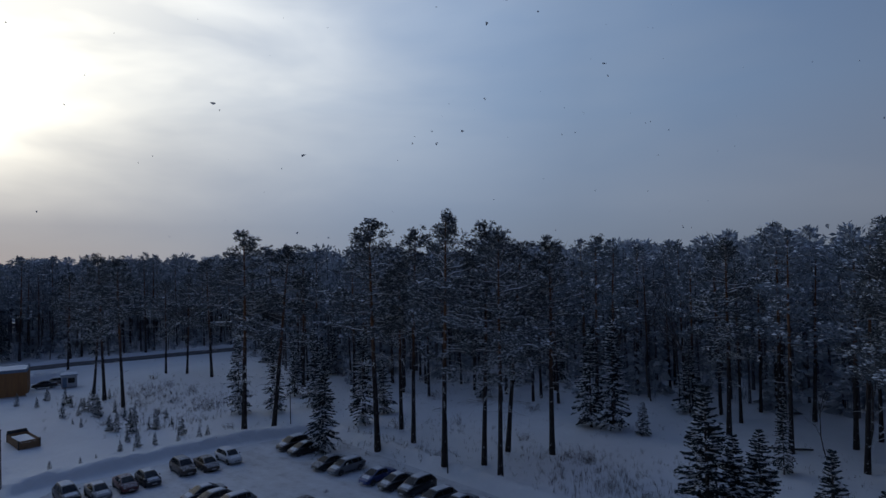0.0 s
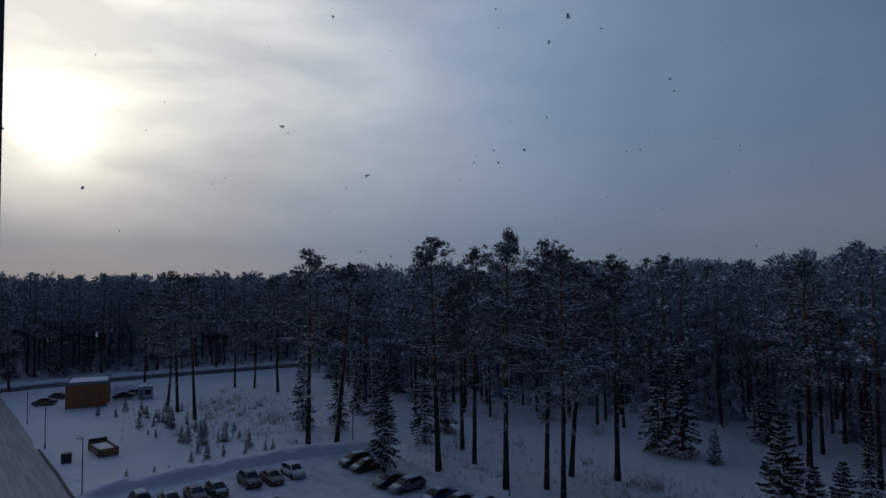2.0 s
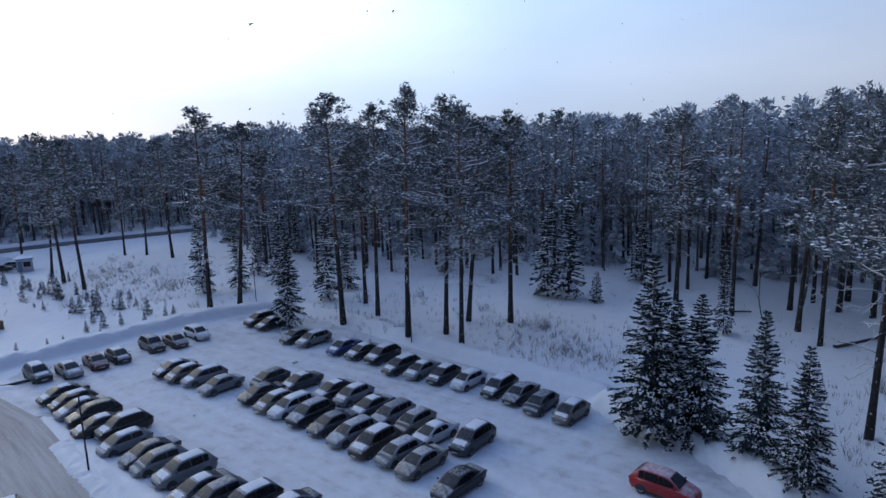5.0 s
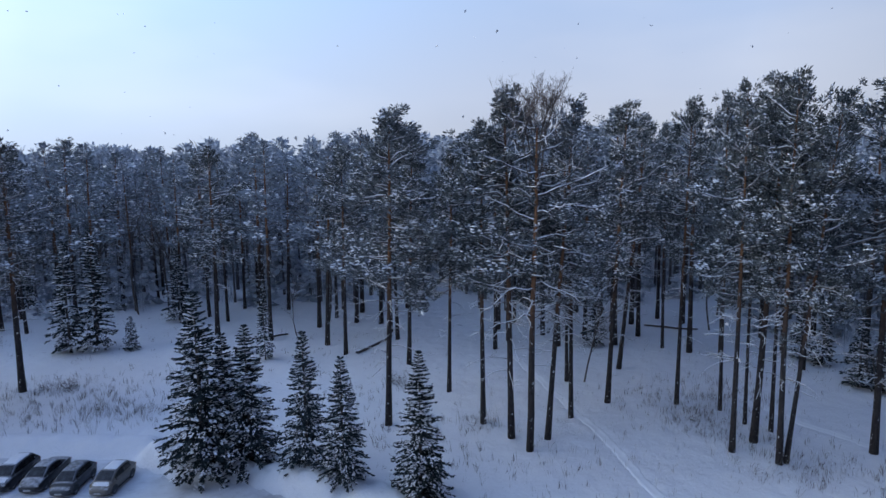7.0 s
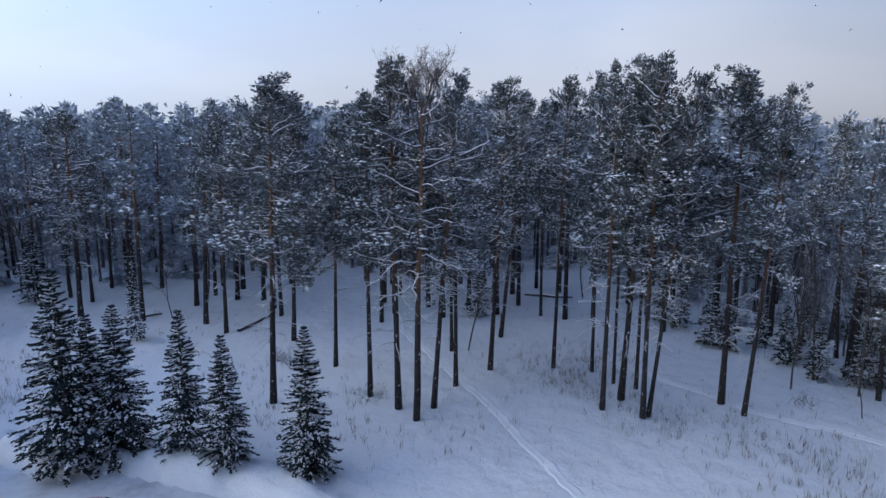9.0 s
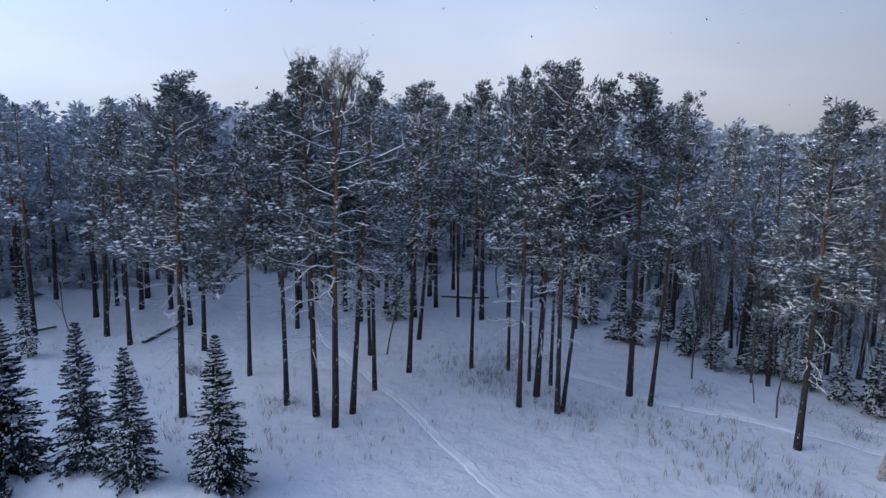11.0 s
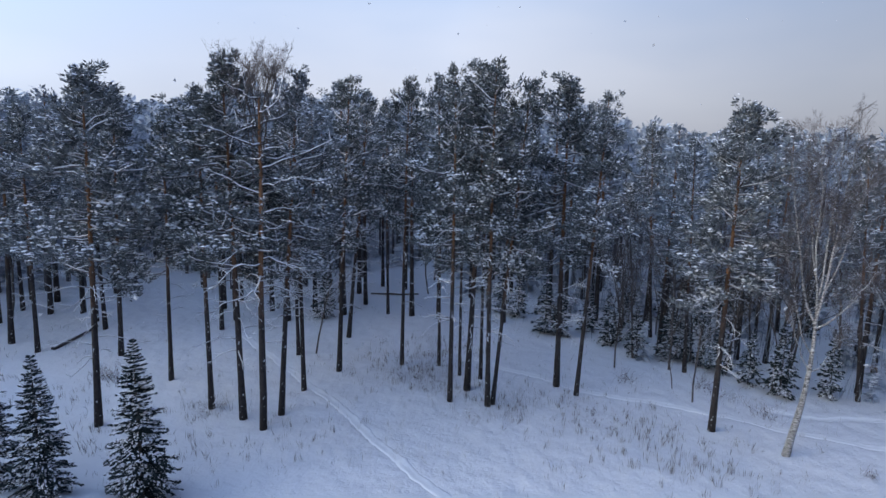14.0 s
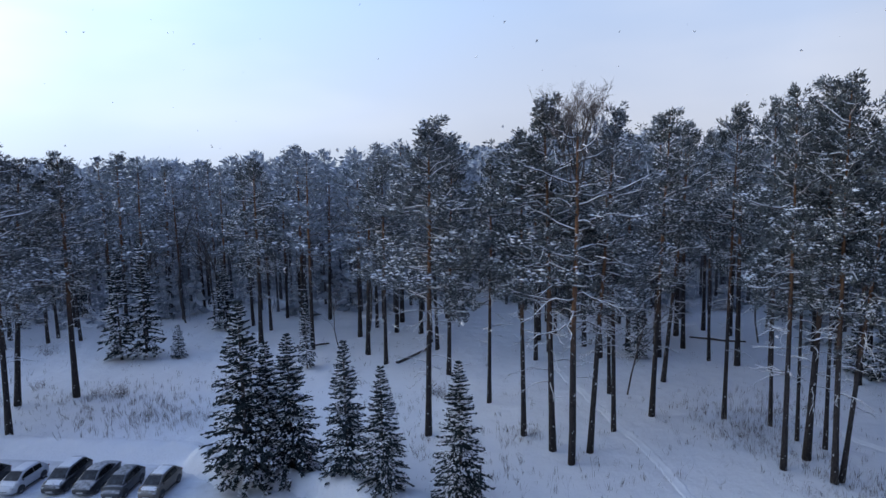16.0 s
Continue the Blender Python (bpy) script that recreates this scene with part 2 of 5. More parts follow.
FRAME = plain("window_frame_dark", (0.10, 0.135, 0.165), (0.085, 0.115, 0.145), 0.6, scale=3, rel=0)
ROOM = plain("room_paint", (0.5, 0.48, 0.45), (0.46, 0.44, 0.41), 0.9, scale=2)
PAINTS = {k: paint("paint_" + k, c) for k, c in {
    "black": (0.012, 0.013, 0.016), "grey": (0.045, 0.05, 0.058), "silver": (0.17, 0.18, 0.195), "white": (0.50, 0.52, 0.55), "beige": (0.14, 0.125, 0.105),
    "brown": (0.055, 0.04, 0.032), "maroon": (0.09, 0.018, 0.02), "blue": (0.025, 0.05, 0.19), "red": (0.30, 0.012, 0.020)}.items()}


# ---- mesh helpers ----
def build_mesh(name, chunks, mat, smooth=False):
    """chunks: pairs of vertices (n, 3) and faces (m, k)."""
    verts, faces, base = [], [], 0
    for v, f in chunks:
        v = np.asarray(v, float)
        if not len(v):
            continue
        verts.append(v)
        if isinstance(f, np.ndarray):
            faces.extend((f + base).tolist())
        else:
            faces.extend([[i + base for i in q] for q in f])
        base += len(v)
    me = bpy.data.meshes.new(name)
    me.from_pydata(np.concatenate(verts).tolist() if verts else [], [], faces)
    if smooth:
        me.shade_smooth()
    me.materials.append(mat)
    return me


def part(name, chunks, mat, parent=None, label="", smooth=False):
    ob = new(name, build_mesh(name, chunks, mat, smooth))
    if parent:
        ob.parent = parent
    if label:
        tagged(ob, label)
    return ob


def thing(name, label, category, group="", kind=""):
    return tagged(new(name), label, category, group, kind)


def box(x0, x1, y0, y1, z0, z1, bevel=0.0):
    """A box with cut edges."""
    if bevel <= 0:
        v = [(x, y, z) for z in (z0, z1) for y in (y0, y1) for x in (x0, x1)]
        return v, [(0, 2, 3, 1), (4, 5, 7, 6), (0, 1, 5, 4), (2, 6, 7, 3), (0, 4, 6, 2), (1, 3, 7, 5)]
    bm = bmesh.new()
    bmesh.ops.create_cube(bm, size=1, matrix=Matrix.LocRotScale(((x0 + x1) / 2, (y0 + y1) / 2, (z0 + z1) / 2), None, (x1 - x0, y1 - y0, z1 - z0)))
    bmesh.ops.bevel(bm, geom=bm.edges[:], offset=bevel, segments=2, affect="EDGES")
    out = [tuple(v.co) for v in bm.verts], [[v.index for v in f.verts] for f in bm.faces]
    bm.free()
    return out


def tube(points, radii, sides=6, cap=True):
    p = np.asarray(points, float)
    r = np.asarray(radii, float)
    d = np.gradient(p, axis=0)
    d /= np.linalg.norm(d, axis=1)[:, None] + 1e-9
    ref = np.where(np.abs(d[:, 2:3]) > 0.9, np.array([[1.0, 0, 0]]), np.array([[0, 0, 1.0]]))
    a = np.cross(d, ref)
    a /= np.linalg.norm(a, axis=1)[:, None] + 1e-9
    b = np.cross(d, a)
    th = np.arange(sides) * 2 * np.pi / sides
    v = (p[:, None] + r[:, None, None] * (np.cos(th)[None, :, None] * a[:, None] + np.sin(th)[None, :, None] * b[:, None])).reshape(-1, 3)
    i, j = np.meshgrid(np.arange(len(p) - 1), np.arange(sides), indexing="ij")
    i, j = i.ravel(), j.ravel()
    k = (j + 1) % sides
    f = [list(q) for q in np.stack([i * sides + j, i * sides + k, (i + 1) * sides + k, (i + 1) * sides + j], 1)[:, ::-1]]
    if cap:
        f.append(list(range(sides)))
        f.append([(len(p) - 1) * sides + s for s in range(sides)][::-1])
    return v, f


def unit(v):
    return v / (np.linalg.norm(v, axis=-1, keepdims=True) + 1e-9)


def blades(c, d, length, width, rng):
    """Leaf-shaped quads from c along d."""
    side = unit(np.cross(d, unit(rng.normal(size=d.shape)))) * (length * width)[:, None]
    tip = c + d * length[:, None]
    mid = c + d * (0.45 * length)[:, None]
    v = np.stack([c, mid + side, tip, mid - side], 1).reshape(-1, 3)
    return v, np.arange(len(v)).reshape(-1, 4)


def caps(c, r, rng, along=None, stretch=1.0):
    """Low mounds of snow: four-sided, rounded by a raised middle."""
    n = len(c)
    if along is None:
        th = rng.uniform(0, 6.28, n)
        u = np.stack([np.cos(th), np.sin(th), np.zeros(n)], 1)
    else:
        u = unit(along)
    w = unit(np.cross(u, np.array([0, 0, 1.0])))
    r = r[:, None]
    j = lambda: rng.uniform(0.7, 1.25, (n, 1))
    v = np.stack([c + u * r * stretch * j(), c + w * r * j(), c - u * r * stretch * j(), c - w * r * j(), c + np.array([0, 0, 1.0]) * r * 0.5 * j()], 1).reshape(-1, 3)
    k = (np.arange(n) * 5)[:, None, None]
    f = (k + np.array([[0, 1, 4], [1, 2, 4], [2, 3, 4], [3, 0, 4]])[None]).reshape(-1, 3)
    return v, f


# ---- trees ----
def pine_chunks(seed, h=24.0, cb=0.42, radius=2.7, limbs=54, per=2.5, leaves=29, size=0.42, blade=0.31, dead=18, snowy=0.72, sides=7, lean_top=0.5, needles=None, bark=None):
    """Scots pine: bare trunk, crooked limbs that part into twigs, each ending in a flat cushion of needles with snow on it."""
    rng = np.random.default_rng(seed)
    near = sides > 5
    zs = np.linspace(0, h * 0.97, 9)
    bend = rng.normal(0, 0.10, (9, 2)).cumsum(0) * np.linspace(0, 1, 9)[:, None] * lean_top
    axis = np.column_stack([bend, zs])
    r0 = 0.0100 * h
    rad = r0 * (1 - (zs / h) ** 1.25 * 0.9)
    rad[0] *= 1.25
    trunk = [tube(axis, rad, sides)]
    branch, snow = [], []
    at = lambda z: np.array([np.interp(z, zs, axis[:, 0]), np.interp(z, zs, axis[:, 1]), z])
    pad_c, pad_r, pad_d = [], [], []
    gaps = rng.uniform(0, 6.28, 3)
    for i in range(limbs):
        u = min(1.0, (i + rng.uniform()) / limbs) ** 0.8
        z = h * (cb + (1 - cb) * u * 0.91)
        az = rng.uniform(0, 6.28)
        ln = (1.5 * radius * min(1.0, 0.55 + 1.4 * u) * (1 - u) ** 0.62 + 0.55) * rng.uniform(0.55, 1.15) * (0.8 + 0.2 * np.cos(az - gaps[i % 3]))
        el = radians(-10 + 54 * u * u) + rng.normal(0, 0.22)
        s = np.linspace(0, 1, 5)
        out = np.array([np.cos(az), np.sin(az), 0])
        side = np.array([-out[1], out[0], 0])
        p = at(z) + out * (ln * s * np.cos(el))[:, None] + side * (ln * 0.16 * rng.normal() * s ** 2)[:, None]
        p[:, 2] += ln * (np.sin(el) * s + 0.14 * s ** 2)
        p[1:-1] += rng.normal(0, 0.035 * ln, (3, 3))
        lr = 0.026 + 0.015 * ln
        branch.append(tube(p, lr * np.array([1, 0.8, 0.6, 0.42, 0.2]), 4 if near else 3, False))
        if near:
            snow.append(tube(p + np.array([0, 0, 0.035]), lr * np.array([0.7, 0.85, 0.75, 0.6, 0.35]), 3, False))
        for j in range(max(2, int(ln * per * rng.uniform(0.75, 1.25)))):
            a = rng.uniform(0.28, 1.0) ** 0.75
            q = np.array([np.interp(0.8 * a, s, p[:, m]) for m in range(3)])
            c = np.array([np.interp(a, s, p[:, m]) for m in range(3)]) + side * rng.normal(0, 0.26) * ln * a + out * rng.uniform(-0.1, 0.3)
            c[2] += rng.normal(0.10, 0.26)
            if near:
                t = np.array([q, 0.5 * (q + c) + rng.normal(0, 0.05, 3), c])
                branch.append(tube(t, [0.018, 0.013, 0.008], 3, False))
                if j % 2 == 0:
                    snow.append(tube(t + np.array([0, 0, 0.02]), [0.020, 0.020, 0.012], 3, False))
            pad_c.append(c)
            pad_r.append(size * rng.uniform(0.65, 1.45) * (1.0 - 0.25 * u))
            pad_d.append(out * 0.45)
    for i in range(12 if near else 5):
        pad_c.append(at(h * 0.97) + np.append(rng.normal(0, 0.36, 2), rng.uniform(-2.0, 0.25)))
        pad_r.append(size * rng.uniform(0.6, 1.0))
        pad_d.append(np.array([0, 0, 0.7]))
    c, pr, pd = np.array(pad_c), np.array(pad_r), np.array(pad_d)
    n = len(c)

    def scatter(k, c, pr):
        th, q = rng.uniform(0, 6.28, (len(c), k)), rng.uniform(0, 1, (len(c), k)) ** 0.5
        disk = np.stack([np.cos(th) * q, np.sin(th) * q, 0.35 * (1 - q * q) + rng.normal(0, 0.34, q.shape)], -1)
        return disk, c[:, None] + disk * pr[:, None, None]

    disk, at_pad = scatter(leaves, c, pr)
    d = unit(disk * np.array([0.9, 0.9, 0.4]) + pd[:, None] + np.array([0, 0, 0.34]) + rng.normal(0, 0.30, disk.shape)).reshape(-1, 3)
    ln = blade * rng.uniform(0.6, 1.3, n * leaves)
    crown = [blades(at_pad.reshape(-1, 3) - d * ln[:, None] * 0.35, d, ln, np.full(len(d), 0.17 if near else 0.2), rng)]
    # snow lies on some cushions thickly, on others hardly at all
    k = 9 if near else 3
    load = snowy * rng.choice([0.15, 0.6, 1.4], n)
    disk, spots = scatter(k, c, pr * 0.9)
    take = rng.uniform(size=(n, k)) < load[:, None]
    spots[..., 2] += (0.26 * pr)[:, None] + 0.03
    big = (np.repeat(pr[:, None], k, 1) * rng.uniform(0.10, 0.36, (n, k)) * (1.0 if near else 1.25))[take]
    snow.append(caps(spots[take], big, rng, None, 1.4))
    for i in range(dead):
        z = h * rng.uniform(0.2, cb + 0.12)
        az, ln = rng.uniform(0, 6.28), rng.uniform(0.35, 1.0) * radius * 0.8
        out = np.array([np.cos(az), np.sin(az), 0])
        s = np.linspace(0, 1, 5)
        p = at(z) + out * (ln * s)[:, None]
        p[:, 2] += ln * (rng.uniform(-0.05, 0.25) * s - rng.uniform(0.1, 0.45) * s ** 2)
        p[1:] += rng.normal(0, 0.07, (4, 3))
        branch.append(tube(p, np.array([0.032, 0.026, 0.02, 0.014, 0.007]) * (0.7 + 0.15 * ln), 3, False))
        snow.append(tube(p + np.array([0, 0, 0.025]), np.array([0.026, 0.030, 0.026, 0.02, 0.010]), 3, False))
        if near:
            for j in range(3):
                a = rng.uniform(0.35, 1)
                q = np.array([np.interp(a, s, p[:, m]) for m in range(3)])
                t = q + unit(out * 0.7 + rng.normal(0, 0.6, 3)) * (rng.uniform(0.3, 0.9) * np.linspace(0, 1, 3))[:, None]
                branch.append(tube(t, [0.014, 0.01, 0.005], 3, False))
                snow.append(tube(t + np.array([0, 0, 0.016]), [0.019, 0.018, 0.010], 3, False))
    return {"trunk": (trunk, bark or BARK), "bough": (branch, TWIG), "crown": (crown, needles or PINE), "snow": (snow, CAP)}


def spruce_chunks(seed, h=10.0, radius=1.8, whorls=34, arms=8, per=29, leaf=0.37, pads=5, low=0.05, sides=6, pad=1.0):
    """Spruce: whorls of drooping branches, snow pads on their backs."""
    rng = np.random.default_rng(seed)
    trunk = [tube([(0, 0, 0), (0.03, 0.02, h * 0.5), (0, 0, h * 0.985)], [0.013 * h, 0.008 * h, 0.012], sides)]
    cs, ds, ls, pc, pr, pa = [], [], [], [], [], []
    for i in range(whorls):
        u = (i + rng.uniform(0.0, 0.6)) / whorls
        z = h * (low + (1 - low) * u)
        for a in range(arms if u < 0.8 else max(4, arms - 2)):
            az = rng.uniform(0, 6.28)
            u = min(0.99, (i + rng.uniform(0.0, 1.0)) / whorls)
            z = h * (low + (1 - low) * u)
            ln = radius * (1 - u) ** 0.85 * min(1.0, 0.66 + 2.4 * u) * rng.uniform(0.68, 1.15) + 0.10
            out = np.array([np.cos(az), np.sin(az), 0])
            side = np.array([-out[1], out[0], 0])
            rise = 0.5 * u - 0.22 + rng.normal(0, 0.06)
            s = np.linspace(0, 1, 4)
            p = np.array([0, 0, z]) + out * (ln * s)[:, None]
            p[:, 2] += ln * (rise * s - 0.30 * (1 - u) * s ** 2 + 0.10 * s ** 3)
            k = max(4, int(per * (0.35 + ln / radius)))
            sk = rng.uniform(0.12, 1.0, k)
            c = np.stack([np.interp(sk, s, p[:, q]) for q in range(3)], 1)
            d = out * rng.uniform(0.35, 1.0, k)[:, None] + side * rng.normal(0, 0.75, k)[:, None] + np.array([0, 0, 1.0]) * rng.normal(-0.22, 0.22, k)[:, None]
            cs.append(c)
            ds.append(unit(d))
            ls.append(leaf * rng.uniform(0.6, 1.25, k) * (0.55 + 0.45 * ln / radius))
            if rng.uniform() < 0.80 and pads and u < 0.97:
                m = max(2, int(pads * rng.uniform(0.5, 1.7)))
                q = np.clip(rng.normal(rng.uniform(0.5, 0.9), 0.17, m), 0.15, 1.02)
                b = np.stack([np.interp(q, s, p[:, w]) for w in range(3)], 1) + side * rng.normal(0, 0.10 * ln + 0.02, m)[:, None] + np.array([0, 0, 0.05])
                pc.append(b)
                pr.append(pad * rng.uniform(0.020, 0.074, m) * (0.5 + 0.6 * ln / radius) * radius / 1.8 + 0.012)
                pa.append(np.repeat((p[3] - p[1])[None], m, 0) + rng.normal(0, 0.35 * ln, (m, 3)) * np.array([1, 1, 0.2]))
    c, d, l = np.concatenate(cs), np.concatenate(ds), np.concatenate(ls)
    crown = [blades(c, d, l, np.full(len(c), 0.25), rng)]
    snow = [caps(np.concatenate(pc), np.concatenate(pr), rng, np.concatenate(pa), 2.1)] if pc else []
    return {"trunk": (trunk, GREYBARK), "crown": (crown, SPRUCE), "snow": (snow, CAP)}


def bare_chunks(seed, h=22.0, spread=0.42, depth=5, bark=None, snowy=0.5, r0=0.16, kids=3, lean=0.0, first=0.55, stems=2, fine=None):
    """Leafless tree, branching again and again into fine twigs."""
    rng = np.random.default_rng(seed)
    wood, twigs, snow = [], [], []

    def grow(p, d, ln, r, level):
        n = 4
        pts = [p]
        for i in range(n):
            d = unit(d + rng.normal(0, 0.10 + 0.03 * level, 3) + np.array([0, 0, 0.07 if level < 4 else -0.12]))
            pts.append(pts[-1] + d * ln / n)
        pts = np.array(pts)
        tip = r * (0.62 if level < depth else 0.3)
        rad = np.linspace(r, tip, n + 1)
        (wood if level < stems else twigs).append(tube(pts, rad, 7 if level == 0 else 4 if level < 2 else 3, False))
        if level >= 1 and rng.uniform() < snowy:
            snow.append(tube(pts + np.array([0, 0, r * 0.7]), rad * 0.75, 3, False))
        if level >= depth:
            return
        for i in range(kids if level else kids + 2):
            a = rng.uniform(0.35, 1.0) if level else rng.uniform(first, 1.0)
            q = np.array([np.interp(a, np.linspace(0, 1, n + 1), pts[:, m]) for m in range(3)])
            side = unit(np.cross(d, rng.normal(size=3)))
            nd = unit(d + side * spread * rng.uniform(0.7, 1.6))
            grow(q, nd, ln * rng.uniform(0.45, 0.75) * (0.75 if level == 0 else 1), max(0.007, r * rng.uniform(0.34, 0.56)), level + 1)

    grow(np.zeros(3), unit(np.array([lean, 0, 1.0])), h * 0.55, r0, 0)
    top = max(float(np.max(v[:, 2])) for v, f in wood + twigs)
    k = h / top
    scale = lambda ch: [(v * k, f) for v, f in ch]
    return {"trunk": (scale(wood), bark or GREYBARK), "twig": (scale(twigs), fine or TWIG), "snow": (scale(snow), CAP)}


def old_pine_chunks(seed, h=26.0):
    """Half-dead pine: long crooked bare limbs, each carrying snow; fine upright twigs at the top."""
    rng = np.random.default_rng(seed)
    zs = np.linspace(0, h * 0.86, 10)
    axis = np.column_stack([np.array([0, 0.05, 0.05, 0.0, -0.05, -0.1, -0.05, 0.1, 0.3, 0.5]), rng.normal(0, 0.04, 10), zs])
    trunk = [tube(axis, np.linspace(0.27, 0.07, 10), 9)]
    at = lambda z: np.array([np.interp(z, zs, axis[:, m]) for m in range(3)])
    limb, snow, twig = [], [], []
    for i in range(36):
        u = (i + rng.uniform()) / 36
        z = h * (0.36 + 0.5 * u)
        az = i * 2.4 + rng.uniform(-0.4, 0.4)
        ln = (5.4 - 3.0 * abs(u - 0.4)) * rng.uniform(0.5, 1.05)
        out = np.array([np.cos(az), np.sin(az), 0.0])
        s = np.linspace(0, 1, 7)
        p = at(z) + out * (ln * s)[:, None]
        if u < 0.3:
            p[:, 2] += ln * (0.25 * s - 0.75 * s ** 2 + rng.uniform(0, 0.2) * s ** 3)
        else:
            p[:, 2] += ln * (rng.uniform(-0.1, 0.30) * s + 0.22 * u * s ** 2)
        p[1:-1] += rng.normal(0, 0.13, (5, 3))
        r = (0.030 + 0.011 * ln) * np.linspace(1, 0.18, 7)
        limb.append(tube(p, r, 5, False))
        if u < 0.6 or i % 2:
            snow.append(tube(p + np.array([0, 0, 0.035]), r * 0.75 + 0.012, 4, False))
        for j in range(9):
            a = rng.uniform(0.25, 1)
            q = np.array([np.interp(a, s, p[:, m]) for m in range(3)])
            d = unit(out * 0.7 + rng.normal(0, 0.6, 3) + np.array([0, 0, 0.1]))
            l2 = rng.uniform(0.4, 1.5)
            t = q + d * (l2 * np.linspace(0, 1, 3))[:, None] + rng.normal(0, 0.05, (3, 3))
            twig.append(tube(t, [0.018, 0.013, 0.006], 3, False))
            if j < 4:
                snow.append(tube(t + np.array([0, 0, 0.022]), [0.025, 0.023, 0.012], 3, False))
    for i, (zb, hh) in enumerate(((0.66, 0.31), (0.72, 0.28), (0.76, 0.24), (0.70, 0.27), (0.74, 0.25), (0.68, 0.29), (0.79, 0.21))):
        crest = bare_chunks(seed + 20 + i, h * hh, spread=0.34, depth=4, r0=0.045, kids=4, snowy=0.0, lean=0.36)
        turn = i * 1.7
        spin = np.array([[math.cos(turn), -math.sin(turn), 0], [math.sin(turn), math.cos(turn), 0], [0, 0, 1]])
        for nm, store in (("trunk", limb), ("twig", twig), ("snow", snow)):
            store.extend([(v @ spin.T + at(h * zb), f) for v, f in crest[nm][0]])
    return {"trunk": (trunk, BARK), "bough": (limb, GREYBARK), "twig": (twig, BROWN_TWIG), "snow": (snow, CAP)}


def birch_chunks(seed, h=22.0, sweep=1.4, limbs=(), foot=0.25):
    """Birch: trunk swept aside at its foot (towards local +x), parting into steep limbs with clouds of fine hanging twigs.
    limbs: height of the fork, reach aside, height of the tip, radius; heights as shares of h."""
    rng = np.random.default_rng(seed)
    zs = h * np.array([0, 0.06, 0.14, 0.21, 0.28, 0.36, 0.44, 0.52])
    axis = np.column_stack([sweep * np.array([0, 0.22, 0.55, 0.80, 0.94, 1.0, 0.95, 0.85]), rng.normal(0, 0.04, 8), zs])
    wood = [tube(axis, foot * np.array([1.15, 0.95, 0.82, 0.70, 0.60, 0.50, 0.38, 0.26]), 10, False)]
    twig, snow = [], []
    at = lambda z: np.array([np.interp(z, zs, axis[:, m]) for m in range(3)])

    def sprout(p, d, ln, r, level, up):
        pts = [p]
        for i in range(6):
            d = unit(d + rng.normal(0, 0.09, 3) + np.array([0, 0, up]))
            pts.append(pts[-1] + d * ln / 6)
        pts = np.array(pts)
        rad = np.linspace(r, max(0.0045, r * 0.25), 7)
        (wood if level < 1 else twig).append(tube(pts, rad, 3, False))
        if level < 2:
            for i in range((8, 6)[level]):
                a = rng.uniform(0.2, 1.0)
                q = np.array([np.interp(a, np.linspace(0, 1, 7), pts[:, m]) for m in range(3)])
                nd = unit(d + unit(np.cross(d, rng.normal(size=3))) * rng.uniform(0.35, 0.8))
                sprout(q, nd, ln * rng.uniform(0.35, 0.6) * (1.15 - 0.4 * a), max(0.0055, r * 0.45), level + 1, -0.03 if level == 0 else -0.12)

    for k, (fork, reach, tip, r) in enumerate(limbs):
        q, s = at(h * fork), np.linspace(0, 1, 8)
        depth = rng.uniform(-1, 1) * (0.7 + 0.25 * abs(reach))
        p = np.column_stack([q[0] + reach * s ** 0.75, q[1] + depth * s ** 0.8, q[2] + (tip - fork) * h * s ** 1.15])
        p[1:] += rng.normal(0, 0.06, (7, 3))
        rad = r * np.linspace(1, 0.16, 8)
        wood.append(tube(p, rad, 6, False))
        if abs(reach) > 0.3 * (tip - fork) * h:
            snow.append(tube(p + np.array([0, 0, r * 0.55]), rad * 0.6, 4, False))
        for i in range(int(5 + 2.2 * (tip - fork) * h)):
            a = rng.uniform(0.25, 1.0) ** 0.7
            c = np.array([np.interp(a, s, p[:, m]) for m in range(3)])
            d = unit(p[-1] - p[0])
            nd = unit(d + unit(np.cross(d, rng.normal(size=3))) * rng.uniform(0.4, 0.85) + np.array([0, 0, 0.25]))
            sprout(c, nd, rng.uniform(1.0, 2.6) * (1.25 - 0.5 * a), max(0.012, 0.35 * np.interp(a, s, rad)), 0, 0.03)
    return {"trunk": (wood, BIRCH), "twig": (twig, BROWN_TWIG), "snow": (snow, CAP)}


STOCK = {}


def tree_stock(key, name, chunks, label, category="tree"):
    STOCK[key] = [None, name, chunks, label, category]


def plant(key, x, y, h, base_h, lean=(0, 0), turn=0.0, wide=1.0, z=0.0, label="", group=""):
    """Sets a tree of the stock at (x, y); its top leans by lean metres."""
    rec = STOCK[key]
    s = h / base_h
    q = Vector((0, 0, 1)).rotation_difference(Vector((lean[0], lean[1], h)))
    m = Matrix.LocRotScale((x, y, z), q @ Euler((0, 0, turn)).to_quaternion(), (s * wide, s * wide, s))
    if rec[0] is None:
        ob = thing(rec[1], rec[3], rec[4])
        for nm, (ch, mat) in rec[2].items():
            if ch:
                piece = part(nm, ch, mat, ob, smooth=nm in ("trunk", "bough"))
                if nm != "trunk":
                    tagged(piece, kind="stuff")
        ob.matrix_basis = m
        rec[0] = ob
    else:
        src = rec[0]
        keep = src.scale.copy()
        src.scale = (1, 1, 1)
        ob = copy_thing(src, m)
        src.scale = keep
        tagged(ob, rec[3], rec[4])
    if label or group:
        tagged(ob, label or rec[3], rec[4], group)
    return ob


